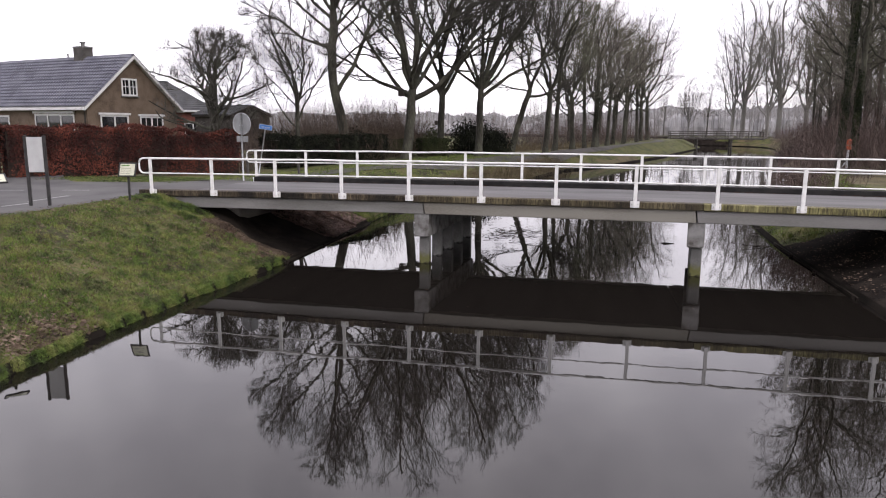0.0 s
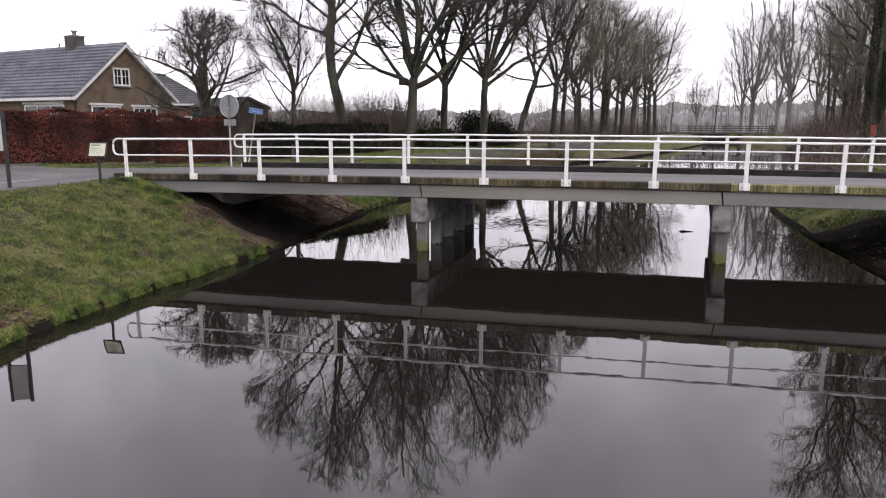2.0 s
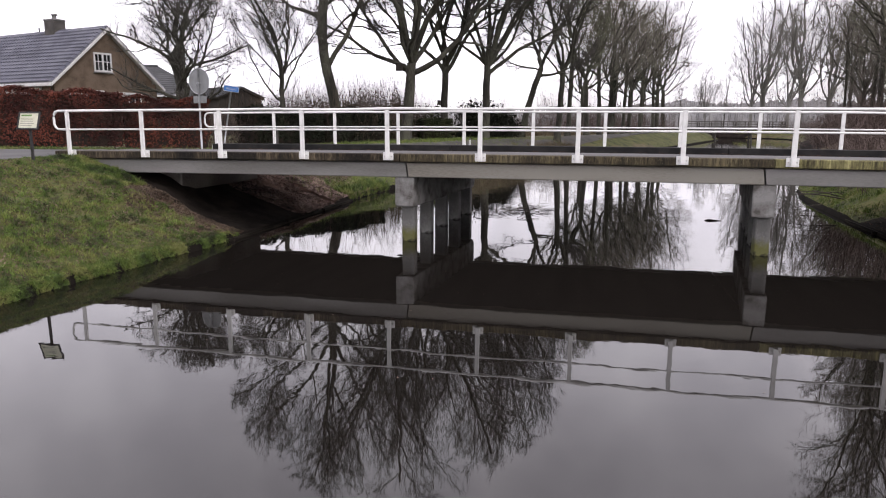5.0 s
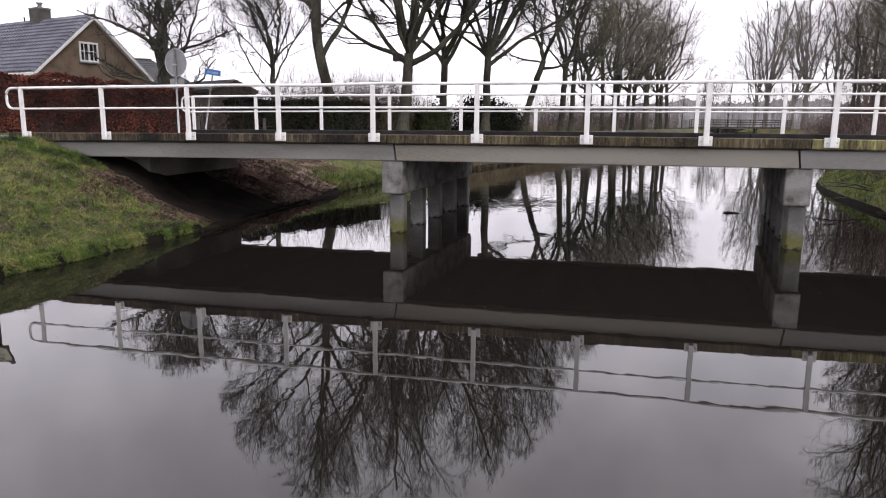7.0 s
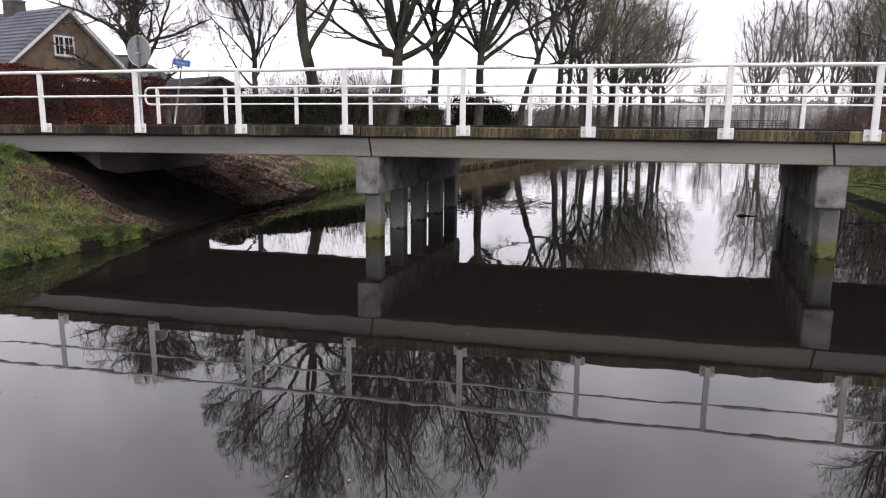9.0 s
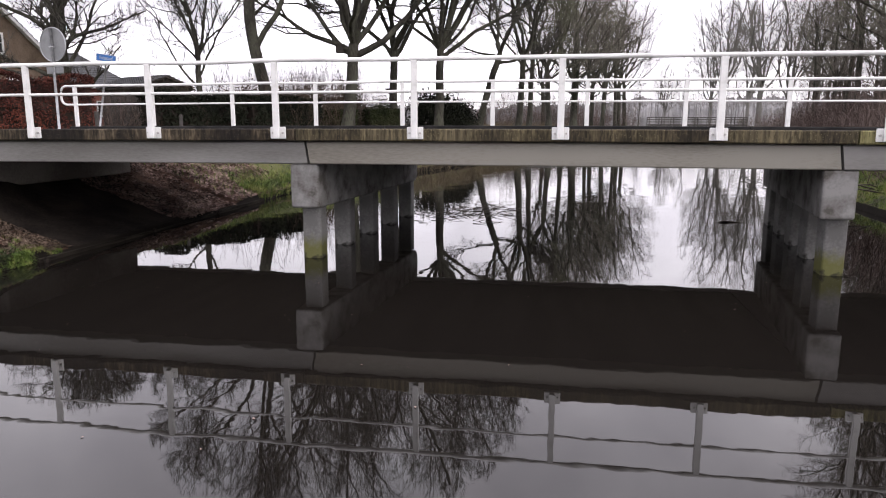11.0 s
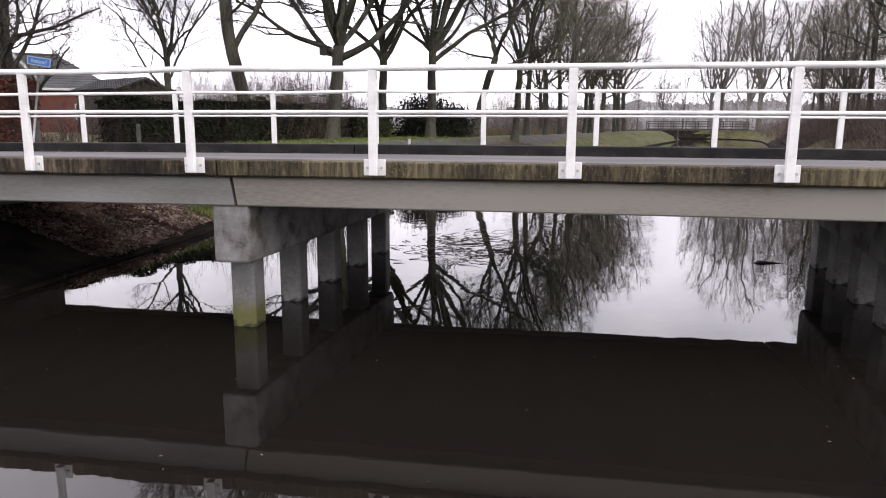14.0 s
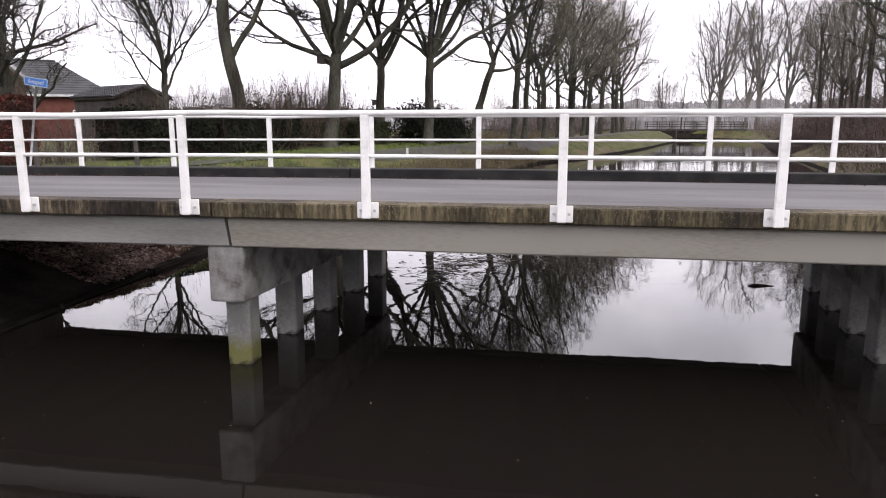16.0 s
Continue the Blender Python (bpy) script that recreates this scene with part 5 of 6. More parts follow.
# local -y of the house is its side away from the canal road, +y faces it
for s in (-1, 1):
    # verge boards on the gable
    b = bmesh.new()
    n = Vector((0, s * math.sin(h_ang), math.cos(h_ang)))
    foot, top = Vector((-0.36, s * (3.55 + 0.38), h_zl - 0.02)), Vector((-0.36, 0, h_zl + (3.55 + 0.35) * math.tan(h_ang)))
    v = [b.verts.new(p) for p in (foot, top, top - Vector((0, 0, 0.22)), foot - Vector((0, 0, 0.19)))]
    v2 = [b.verts.new(q.co + Vector((0.05, 0, 0))) for q in v]
    b.faces.new(v)
    b.faces.new(v2[::-1])
    for k in range(4):
        b.faces.new((v[k], v[(k + 1) % 4], v2[(k + 1) % 4], v2[k]))
    bmesh.ops.recalc_face_normals(b, faces=b.faces)
    part("verge_board", b, M_TRIM, main_house, "white painted verge board")
    part("gutter", boxed((-0.3, s * 3.97 - 0.09, h_zl - 0.2), (17.2, s * 3.97 + 0.09, h_zl - 0.02), 0.02), M_TRIM, main_house, "white boxed gutter")
    part("drainpipe", tube(bmesh.new(), [(0.15, s * 3.63, -0.1), (0.15, s * 3.63, h_zl - 0.1)], 0.05, 8), M_DARKWOOD, main_house, "dark drainpipe")
chim = part("chimney", boxed((4.45, -0.4, 5.6), (5.5, 0.4, 7.3), 0.02), M_CHIMNEY, main_house, "square dark brick chimney")
part("chimney_cap", boxed((4.42, -0.43, 7.24), (5.53, 0.43, 7.36), 0.02), M_CONC2, chim)
part("chimney_pot", tube(bmesh.new(), [(4.95, 0, 7.36), (4.95, 0, 7.6), (4.95, 0, 7.61), (4.95, 0, 7.69)], [0.13, 0.13, 0.2, 0.2], 10), M_CONC2, chim)
part("ridge_tiles", tube(bmesh.new(), [(-0.3, 0, h_zl + (3.55 + 0.35) * math.tan(h_ang) + 0.02), (17.3, 0, h_zl + (3.55 + 0.35) * math.tan(h_ang) + 0.02)], 0.11, 10), M_TILE, main_house)
part("vent_pipe", tube(bmesh.new(), [(6.7, 0, 6.4), (6.7, 0, 6.85), (6.7, 0, 6.86), (6.7, 0, 6.95)], [0.05, 0.05, 0.08, 0.02], 8), M_TILE2, main_house)
GABLE = Matrix.Rotation(radians(-90), 4, "Z")
for y, z, w, h, panes, bars in ((0.3, 3.88, 1.2, 1.12, 2, True), (1.6, 1.0, 2.1, 1.55, 2, False), (-1.35, 1.0, 1.9, 1.5, 2, True)):
    casement(main_house, Matrix.Translation((-0.0, y, z)) @ GABLE, w, h, panes, bars)
    if z < 2:
        part("lintel", boxed((-0.14, y - w / 2 - 0.15, z + h + 0.03), (-0.02, y + w / 2 + 0.15, z + h + 0.17), 0.01), M_TRIM, main_house, "white lintel board")
casement(main_house, Matrix.Translation((3.4, 3.55, 1.0)) @ Matrix.Rotation(math.pi, 4, "Z"), 4.2, 1.6, 3, False)
part("lintel", boxed((1.2, 3.57, 2.65), (5.6, 3.7, 2.8), 0.01), M_TRIM, main_house, "white lintel board")
casement(main_house, Matrix.Translation((10.0, 3.55, 1.0)) @ Matrix.Rotation(math.pi, 4, "Z"), 3.0, 1.5, 2, False)

def hipped_house():
    """A low neighbouring house with a hipped roof; local x runs left from its near corner, y away."""
    h = thing("house", (-33.2, 47.6, 1.6), "low brick house with a hipped grey tiled roof", "house", turn=212)
    L, D, E, T = 13.0, 9.0, 3.65, 6.5
    w = bmesh.new()
    box(w, (0, -D, -0.3), (L, -D + 0.3, E))
    box(w, (0, -0.3, -0.3), (L, 0, E))
    box(w, (0, -D + 0.3, -0.3), (0.3, -0.3, E))
    box(w, (L - 0.3, -D + 0.3, -0.3), (L, -0.3, E))
    part("wall", w, M_REDBRICK, h, "weathered red brick walls")
    o = 0.4
    r = bmesh.new()
    c = [(-o, o, E - 0.15), (L + o, o, E - 0.15), (L + o, -D - o, E - 0.15), (-o, -D - o, E - 0.15), (4.4, -D / 2, T), (L - 4.4, -D / 2, T)]
    n = 14
    for quad in ((c[0], c[1], c[5], c[4]), (c[2], c[3], c[4], c[5]), (c[3], c[0], c[4], c[4]), (c[1], c[2], c[5], c[5])):
        q = [Vector(p) for p in quad]
        for k in range(n):
            a0, b0 = q[0].lerp(q[3], k / n), q[1].lerp(q[2], k / n)
            a1, b1 = q[0].lerp(q[3], (k + 1) / n), q[1].lerp(q[2], (k + 1) / n)
            lift = Vector((0, 0, 0.04))
            vs = [r.verts.new(p) for p in (a0, b0, b0 + lift, a0 + lift, b1, a1)]
            r.faces.new((vs[0], vs[1], vs[2], vs[3]))
            r.faces.new((vs[3], vs[2], vs[4], vs[5]))
    bmesh.ops.remove_doubles(r, verts=r.verts, dist=0.001)
    part("roof", r, M_TILE2, h, "hipped roof of dark grey tiles")
    part("gutter", boxed((-o, o - 0.02, E - 0.3), (L + o, o + 0.1, E - 0.12), 0.02), M_TRIM, h, "pale gutter")
    part("ridge_tiles", tube(bmesh.new(), [(4.4, -D / 2, T + 0.03), (L - 4.4, -D / 2, T + 0.03)], 0.12, 8), M_TILE2, h)
    casement(h, Matrix.Translation((2.2, 0.0, 1.0)) @ Matrix.Rotation(math.pi, 4, "Z"), 1.6, 1.3, 2, False)


hipped_house()
shed, *_ = house("shed", (-24.3, 37.9, 1.6), 152, 2.0, 5.5, 2.95, 3.72, M_DARKWOOD, M_TILE2, "dark wooden garden shed with a low pitched roof", 0.25, 0.2, M_DARKWOOD)
shed["category"] = "shed"


# ---- signs and small street things ----
def sign_board():
    b = thing("information_board", (-9.03, -3.35, ground_z(-9.03, -3.35)), "white information panel between two black posts", "sign", turn=20)
    for x in (-0.15, 0.30):
        part("post", boxed((x - 0.038, -0.035, -0.4), (x + 0.038, 0.035, 1.80), 0.012), M_BLACKPOST, b, "black post")
    p = part("panel", boxed((-0.11, -0.03, 0.88), (0.26, 0.0, 1.76), 0.006), M_SIGNWHITE, b, "plain white panel")
    part("panel_back", boxed((-0.111, 0.002, 0.87), (0.261, 0.02, 1.77), 0.004), M_BLACKPOST, p)


sign_board()


def small_sign(x, y, turn, slope, label):
    s = thing("small_sign", (x, y, ground_z(x, y)), label, "sign", "small signs", turn=turn)
    part("post", boxed((-0.03, -0.02, -0.4), (0.03, 0.02, 0.75), 0.006), M_BLACKPOST, s, "black post")
    tilt = Matrix.Translation((0, -0.02, 0.86)) @ Matrix.Rotation(radians(-slope), 4, "X")
    fr = bmesh.new()
    for lo, hi in (((-0.25, -0.02, -0.2), (0.25, 0.015, -0.165)), ((-0.25, -0.02, 0.165), (0.25, 0.015, 0.2)), ((-0.25, -0.02, -0.165), (-0.215, 0.015, 0.165)), ((0.215, -0.02, -0.165), (0.25, 0.015, 0.165))):
        box(fr, lo, hi, 0.003)
    part("frame", fr, M_BLACKPOST, s, "black frame", at=tilt)
    p = part("panel", boxed((-0.214, -0.01, -0.164), (0.214, 0.012, 0.164)), M_CREAM, s, "cream panel with green heading", at=tilt)
    part("heading", boxed((-0.18, -0.014, 0.10), (0.06, -0.0105, 0.135)), M_SIGNGREEN, p)
    for k in range(4):
        part("text_bar", boxed((-0.18, -0.014, 0.03 - k * 0.05), (0.1 + 0.02 * (k % 3), -0.0105, 0.042 - k * 0.05)), M_INK, p)


small_sign(-7.66, -1.53, 6, 20, "small cream sign in a black frame on a post")
small_sign(-8.47, -5.16, 52, 62, "small sloping sign in a black frame on a post")


def round_sign():
    s = thing("round_traffic_sign", (-8.12, 5.85, ground_z(-8.12, 5.85)), "grey back of a round traffic sign with small plate", "traffic sign", turn=-9)
    part("pole", tube(bmesh.new(), [(0, 0, -0.4), (0, 0, 2.55)], 0.03, 10), M_STEEL, s, "galvanised pole", smooth=True)
    b = bmesh.new()
    bmesh.ops.create_cone(b, cap_ends=True, segments=40, radius1=0.40, radius2=0.40, depth=0.02, matrix=pose(0, 0.045, 2.18, 90))
    d = part("disc", b, M_SIGNBACK, s, "round grey sign back")
    rim = [(0.395 * math.cos(a), 0.03, 2.18 + 0.395 * math.sin(a)) for a in [2 * math.pi * k / 40 for k in range(41)]]
    part("rim", tube(bmesh.new(), rim, 0.012, 6, False), M_STEEL, d)
    part("clamp", boxed((-0.06, -0.04, 2.1), (0.06, 0.034, 2.14), 0.006), M_STEEL, s)
    part("sub_plate", boxed((-0.26, 0.03, 1.5), (0.26, 0.045, 1.72), 0.005), M_SIGNBACK, s, "small grey sign plate back")


round_sign()


def cycle_path_sign():
    s = thing("cycle_path_sign", (-8.62, 8.0, ground_z(-8.62, 8.0)), "blue lettered cycle path sign on a leaning grey pole", "sign")
    tip = Vector((0.42, 0, 2.12))
    part("pole", tube(bmesh.new(), [(-0.08, 0, -0.4), tip], 0.027, 10), M_STEEL, s, "leaning galvanised pole", smooth=True)
    m = Matrix.Translation((0.46, -0.05, 2.17)) @ Matrix.Rotation(radians(9), 4, "Y") @ Matrix.Rotation(radians(12), 4, "Z")
    p = part("plate", boxed((-0.33, -0.012, -0.105), (0.33, 0.012, 0.105), 0.008), M_BLUE, s, "blue plate with white border", at=m @ Matrix.Diagonal((0.8, 1, 0.95, 1)))
    f = bmesh.new()
    for lo, hi in (((-0.325, -0.017, -0.1), (0.325, -0.0125, -0.086)), ((-0.325, -0.017, 0.086), (0.325, -0.0125, 0.1)), ((-0.325, -0.017, -0.086), (-0.311, -0.0125, 0.086)), ((0.311, -0.017, -0.086), (0.325, -0.0125, 0.086))):
        box(f, lo, hi)
    part("border", f, M_SIGNWHITE, p, "white border")
    words = bpy.data.curves.new("words", "FONT")
    words.body, words.size, words.align_x, words.extrude = "fietspad", 0.135, "CENTER", 0.002
    draft = bpy.data.objects.new("words", words)
    b = bmesh.new()
    b.from_mesh(draft.to_mesh())
    b.transform(pose(0, -0.0145, -0.04, 90) @ Matrix.Diagonal((1.05, 1, 1, 1)))
    bpy.data.objects.remove(draft)
    part("lettering", b, M_SIGNWHITE, p, "white lettering")
    part("cap", tube(bmesh.new(), [tip, tip + Vector((0.015, 0, 0.09)), tip + Vector((0.018, 0, 0.1))], [0.032, 0.032, 0.012], 8), M_BLUE, s)


cycle_path_sign()


def bird_box():
    b = thing("bird_box", (-7.72, 27.35, 1.58 + 4.35), "dark wooden nest box fixed to the trunk", "bird box", turn=-15)
    part("body", boxed((-0.26, -0.2, -0.2), (0.2, 0.2, 0.2), 0.01), M_DARKWOOD, b)
    part("roof", boxed((-0.34, -0.25, 0.2), (0.22, 0.25, 0.24), 0.008, pose(0, 0, 0, 0, 6)), M_DARKWOOD, b)
    part("bracket", boxed((0.19, -0.04, -0.25), (0.24, 0.04, 0.25)), M_DARKWOOD, b)


bird_box()
nest = thing("bird_box", (-6.82, 33.7, 1.58 + 2.45), "small dark nest box on a slim trunk", "bird box")
part("body", boxed((-0.12, -0.1, -0.16), (0.1, 0.1, 0.14), 0.008), M_DARKWOOD, nest)
part("roof", boxed((-0.15, -0.14, 0.14), (0.1, 0.14, 0.165), 0.004), M_DARKWOOD, nest)


def life_box():
    s = thing("lifebuoy_box", (17.55, 20.6, ground_z(17.55, 20.6)), "orange lifebuoy box on a grey post", "lifebuoy box", turn=-8)
    part("post", boxed((-0.05, -0.03, -0.4), (0.05, 0.05, 1.75), 0.008), M_STEEL, s, "grey post")
    b = part("box", boxed((-0.12, -0.13, 1.22), (0.12, -0.03, 1.76), 0.04), M_ORANGE, s, "faded orange case")
    part("strap", boxed((-0.125, -0.135, 1.44), (0.125, -0.128, 1.48)), M_RUST, b)
    part("strut", tube(bmesh.new(), [(0.0, 0.02, 0.7), (-0.45, 0.02, -0.1)], 0.03, 6), M_STEEL, s)


life_box()
marker = thing("marker_post", (-2.9, 24.6, ground_z(-2.9, 24.6)), "small white marker post in the grass", "marker post")
part("post", boxed((-0.05, -0.05, -0.2), (0.05, 0.05, 0.42), 0.015), M_TRIM, marker)
part("cap", boxed((-0.055, -0.055, 0.421), (0.055, 0.055, 0.5), 0.02), M_CONC2, marker)
for gx, gy in ((-10.2, 10.2), (-9.0, 13.0)):
    g = thing("marker_post", (gx, gy, ground_z(gx, gy)), "short grey post beside the path", "marker post")
    part("post", boxed((-0.05, -0.05, -0.2), (0.05, 0.05, 0.85), 0.012), M_FENCEWOOD, g)


# wooden footbridge far along the canal
def footbridge():
    f = thing("footbridge", (18.3, 106.0, 0), "grey wooden footbridge with rail fence over the canal", "footbridge", turn=4)
    L = 13.0
    part("deck", boxed((-1, -0.9, 1.75), (L + 1, 0.9, 2.0), 0.02), M_FENCEWOOD, f)
    for x in (3.5, 9.0):
        for y in (-0.7, 0.7):
            part("pile", tube(bmesh.new(), [(x, y, -1), (x, y, 1.75)], 0.14, 8), M_FENCEWOOD, f)
    for y in (-0.85, 0.85):
        for i in range(9):
            part("post", boxed((-0.9 + i * 1.85 - 0.06, y - 0.05, 1.7), (-0.9 + i * 1.85 + 0.06, y + 0.05, 3.1), 0.01), M_FENCEWOOD, f)
        for z in (2.35, 2.7, 3.05):
            part("rail", boxed((-1, y - 0.09, z - 0.06), (L + 1, y - 0.051, z + 0.06), 0.008), M_FENCEWOOD, f)


footbridge()


# ---- grass, leaves and drift ----
def blades(name, rng, spots, hmin, hmax, width, mat, label, droop=0.0):
    v, f = [], []
    for x, y in spots:
        z = ground_z(x, y)
        h = rng.uniform(hmin, hmax) * (1.0 + 0.7 * noise.noise(Vector((x * 1.3, y * 1.3, 9))) + 0.9 * noise.noise(Vector((x * 5.5, y * 5.5, 4))))
        a = rng.uniform(0, 6.283)
        w = width * rng.uniform(0.6, 1.3)
        dx, dy = math.cos(a) * w, math.sin(a) * w
        h = max(h, 0.012)
        lx, ly = (rng.gauss(0, 0.7) + droop) * h, rng.gauss(0, 0.7) * h
        o = len(v)
        v += [(x - dx, y - dy, z - 0.01), (x + dx, y + dy, z - 0.01), (x + dx * 0.6 + lx * 0.4, y + dy * 0.6 + ly * 0.4, z + h * (0.6 - 0.25 * droop)), (x - dx * 0.6 + lx * 0.4, y - dy * 0.6 + ly * 0.4, z + h * (0.6 - 0.25 * droop)), (x + lx, y + ly, z + h * (1 - 1.6 * droop))]
        f += [(o, o + 1, o + 2, o + 3), (o + 3, o + 2, o + 4)]
    me = bpy.data.meshes.new(name)
    me.from_pydata(v, [], f)
    me.materials.append(mat)
    return tagged(new(name, me), label, "grass", kind="stuff")


def bank_spots(rng, n, side, y0, y1, d0, d1, keep=0.6, skip_bridge=True):
    out = []
    while len(out) < n:
        y, d = rng.uniform(y0, y1), rng.uniform(d0, d1)
        if skip_bridge and -0.3 < y + noise.noise(Vector((d, y, 1))) * 0.8 < 6.1:
            continue
        if side < 0 and -2.4 < y < 0.4 and 0.4 < d < 2.9 and rng.random() < (y + 2.4) / 1.6 - 0.1:
            continue
        x = water_edge(side, y) + side * d
        if noise.noise(Vector((x * 0.9, y * 0.9, 2.0))) < -0.28 - keep + 0.2 * rng.random():
            continue
        out.append((x, y))
    return out


r3 = random.Random(14)
blades("grass", r3, bank_spots(r3, 82000, -1, -11.5, 0.4, 0.12, 4.7, 0.1), 0.015, 0.05, 0.0075, M_BLADE, "short damp green grass on the bank")
blades("grass", r3, bank_spots(r3, 14000, -1, -13, 0.6, 0.1, 0.3), 0.02, 0.055, 0.006, M_BLADE, "grass along the top of the bank edge", 0.3)
blades("grass", r3, [(water_edge(-1, y) - r3.uniform(0.05, 0.15), y) for y in [r3.uniform(-12.5, -0.8) for _ in range(15000)] if noise.noise(Vector((y * 1.7, 2.0, 5.0))) + 0.5 * noise.noise(Vector((y * 5.0, 1.0, 7.0))) > -0.1], 0.04, 0.08, 0.007, M_BLADE, "ragged grass hanging over the bank edge", 0.7)
blades("grass", r3, [(r3.uniform(-15.5, -9.6), r3.uniform(3.6, 8.6)) for _ in range(9000)], 0.02, 0.06, 0.012, M_BLADE, "short green verge under the hedge")
blades("dry_grass", r3, bank_spots(r3, 34000, -1, -11.5, 0.4, 0.1, 4.7, 0.2), 0.02, 0.08, 0.007, M_DRY, "dead brown blades in the short grass", 0.4)
blades("grass", r3, bank_spots(r3, 24000, 1, 5.4, 26, 0.12, 4, 0.6, False), 0.03, 0.1, 0.008, M_BLADE, "green grass on the far bank")
blades("grass", r3, bank_spots(r3, 16000, -1, 6, 36, 0.1, 7), 0.05, 0.15, 0.009, M_BLADE, "green grass beside the cycle path")
blades("dry_grass", r3, bank_spots(r3, 9000, -1, 18, 44, 0.0, 1.6), 0.2, 0.6, 0.009, M_DRY, "dry straw-coloured reed grass at the water")
blades("dry_grass", r3, bank_spots(r3, 8000, -1, 40, 62, 5, 11), 0.2, 0.6, 0.012, M_DRY, "rough straw-coloured grass under the trees")


def litter(name, rng, spots, size, label, leaf=None):
    sp = []
    for x, y in spots:
        sp.append(((x, y, ground_z(x, y) + rng.uniform(0.005, 0.03)), (0, 0, 1.6)))
    ob = leaf_part(name, sp, size, leaf or M_FALLEN, None, rng)
    return tagged(ob, label, "fallen leaves", kind="stuff")


blades("grass", r3, [(r3.uniform(-8.3, -6.0), r3.uniform(-1.2, 0.08)) for _ in range(12000)], 0.03, 0.085, 0.007, M_BLADE, "tufty grass at the end of the bridge")
tufts = []
for k in range(1500):
    y0, d0 = r3.uniform(-12, -0.6), r3.uniform(0.05, 4.4) * r3.random() ** 0.3
    for q in range(16):
        tufts.append((water_edge(-1, y0) - 0.16 - abs(d0 + r3.gauss(0, 0.04)), y0 + r3.gauss(0, 0.045)))
blades("grass", r3, tufts, 0.035, 0.085, 0.008, M_BLADE, "bright tufts in the bank grass")
blades("grass", r3, [(water_edge(-1, y) - abs(r3.gauss(0.35, 0.3)) - 0.05, y) for y in [r3.uniform(7.4, 11.5) for _ in range(3500)]], 0.08, 0.22, 0.009, M_BLADE, "bright green tufts at the waterline")
tufts = []
for k in range(300):
    y0, d0 = r3.uniform(5.6, 15), r3.uniform(0.05, 2.6)
    for q in range(20):
        tufts.append((water_edge(1, y0) + 0.15 + abs(d0 + r3.gauss(0, 0.08)), y0 + r3.gauss(0, 0.09)))
blades("grass", r3, tufts, 0.06, 0.15, 0.008, M_BLADE, "bright rough tufts on the far bank")
r4 = random.Random(15)
litter("fallen_leaves", r4, bank_spots(r4, 20000, -1, 3.4, 10.5, 0.1, 4.2, 1, False), 0.04, "thick brown fallen leaves on the bank", M_LIGHTLEAF)
litter("fallen_leaves", r4, [(water_edge(-1, y) - r4.uniform(0.15, 3.0), y) for y in [0.1 - abs(r4.gauss(0, 1.05)) for _ in range(10000)]], 0.024, "scattered brown fallen leaves near the bridge")
litter("fallen_leaves", r4, [(-3.9 - abs(r4.gauss(0, 0.42)), r4.gauss(-8.85, 0.5)) for _ in range(1500)], 0.045, "heap of brown leaves at the water's edge")
litter("fallen_leaves", r4, bank_spots(r4, 15000, -1, -12, 0, 0.2, 5, 1, False), 0.026, "single brown leaves in the grass")
litter("fallen_leaves", r4, bank_spots(r4, 2200, 1, -6, 7, 0.2, 4, 1, False), 0.04, "brown leaves on the earth under the bridge")

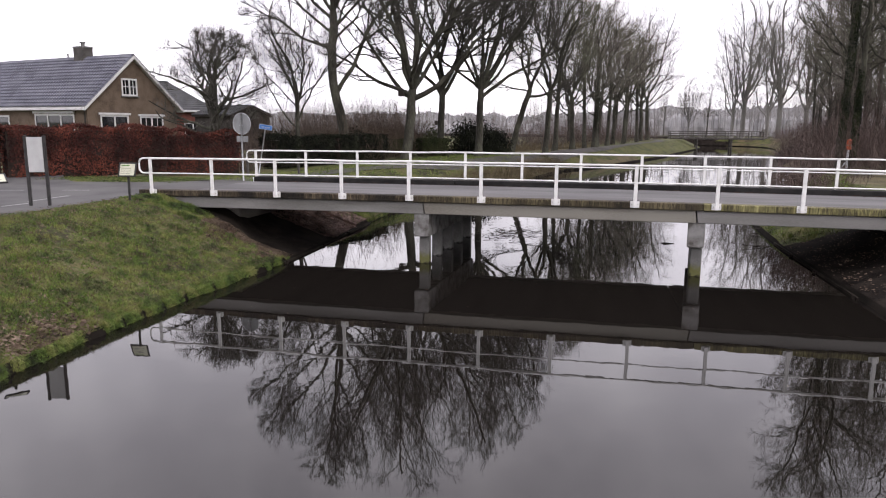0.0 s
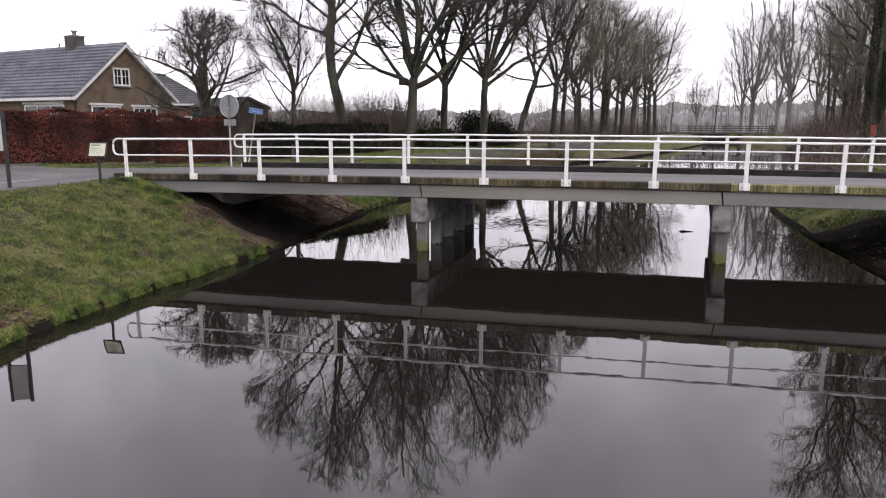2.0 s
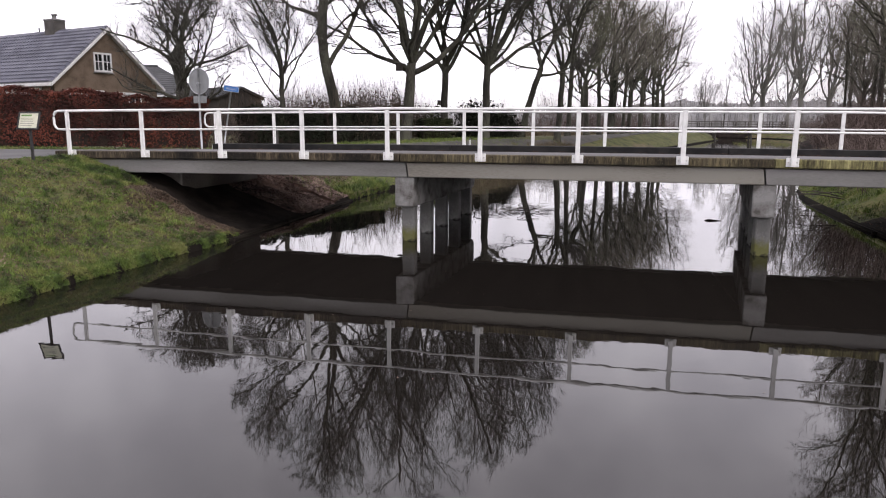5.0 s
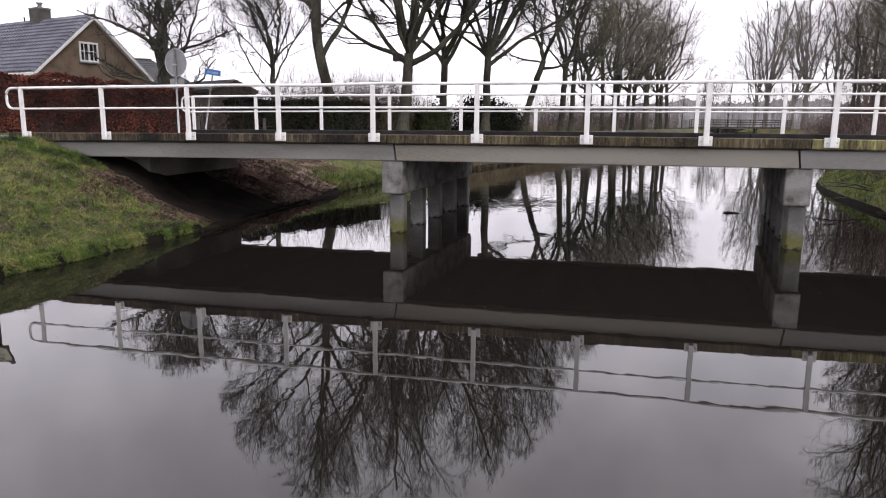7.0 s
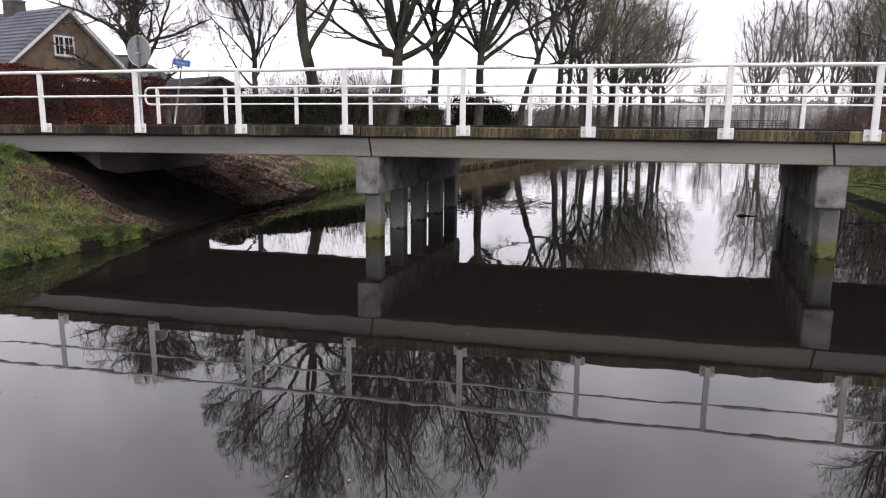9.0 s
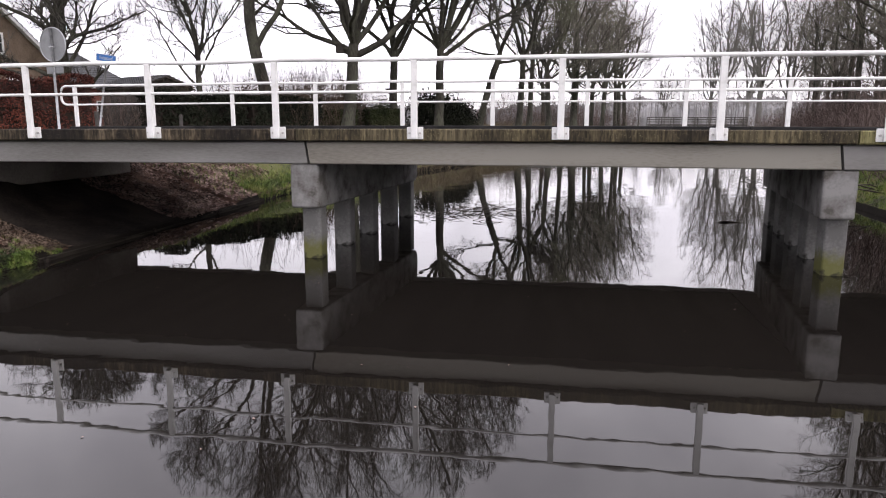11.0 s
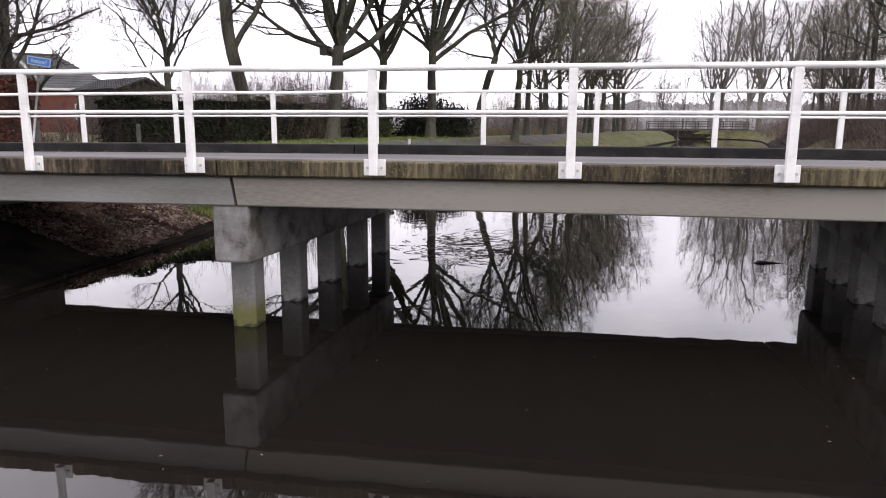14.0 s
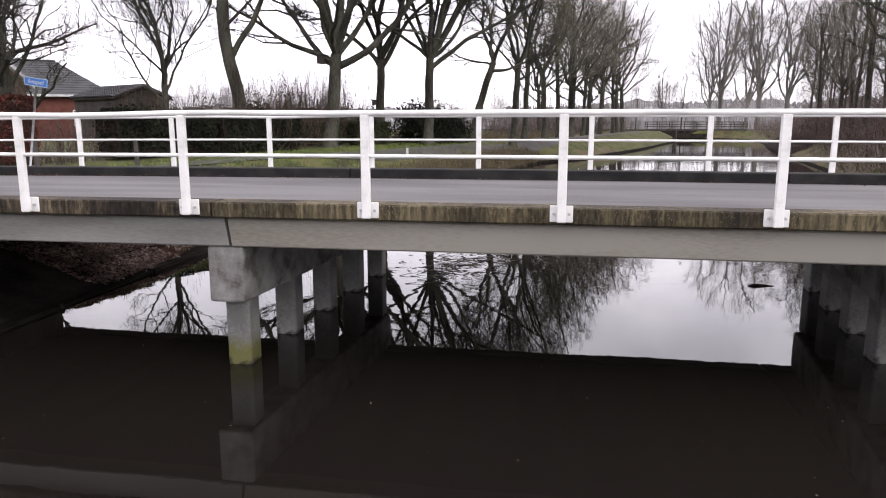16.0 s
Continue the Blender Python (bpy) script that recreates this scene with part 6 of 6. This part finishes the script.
kerb_leaves = []
for k in range(700):
    x = r4.uniform(-7.3, 16)
    if noise.noise(Vector((x * 0.8, 4, 4))) < -0.15:
        continue
    kerb_leaves.append(((x, FAR - 0.42 - abs(r4.gauss(0, 0.09)), deck_z(x) + 0.032 + r4.uniform(0, 0.025)), (0, 0, 1.2)))
tagged(leaf_part("kerb_leaves", kerb_leaves, 0.026, M_LITTER, None, r4), "dark wet leaves gathered along the kerb", "fallen leaves", kind="stuff")


def drift():
    rng = random.Random(16)
    lb = Limbs()
    for k in range(170):
        x, y = rng.gauss(1.95, 0.5), rng.gauss(6.3, 0.8)
        a = rng.gauss(0.1, 0.45)
        L = rng.uniform(0.08, 0.5)
        p = Vector((x, y, WATER + 0.005))
        d = Vector((math.cos(a), math.sin(a), rng.uniform(-0.03, 0.09)))
        pts, radii, _ = bend(rng, p, d.normalized(), L, 0.007, 0.002, 3, 0.1, 0.0)
        lb.add(pts, radii, 4)
    tagged(new("driftwood", lb.mesh("driftwood", M_STICK)), "tangle of dead sticks floating by the piles", "driftwood", kind="stuff")
    log = bmesh.new()
    tube(log, [(-0.2, 0, 0.0), (-0.1, 0.01, 0.02), (0.1, 0, 0.012), (0.24, -0.02, 0.0)], [0.02, 0.028, 0.016, 0.008], 7)
    solid("floating_branch", log, M_STICK, "short dark branch floating on the water", "branch", at=pose(7.45, 5.5, WATER, 0, 0, 10), smooth=True)
    v = []
    for k in range(70):
        v.append(((rng.uniform(-3, 10), rng.uniform(-8, 1), WATER + 0.004), (0, 0, 6)))
    for k in range(40):
        v.append(((rng.gauss(1.6, 1), rng.gauss(8, 1.5), WATER + 0.004), (0, 0, 6)))
    tagged(leaf_part("floating_leaves", v, 0.013, M_LIGHTLEAF, None, rng), "tiny leaves floating on dark water", "floating leaves", kind="stuff")
    fallen = Limbs()
    for k in range(5):
        pts, radii, _ = bend(rng, Vector((12.2 + 0.2 * k, 8.5 + 0.4 * k, 0.3)), heading(185 + rng.uniform(-18, 18), rng.uniform(-8, 12)), 2.2, 0.03, 0.008, 5, 0.12, -0.02)
        fallen.add(pts, radii, 5)
    tagged(new("fallen_branch", fallen.mesh("fallen_branch", M_STICK)), "fallen branch reaching from bank into water", "branch")


drift()
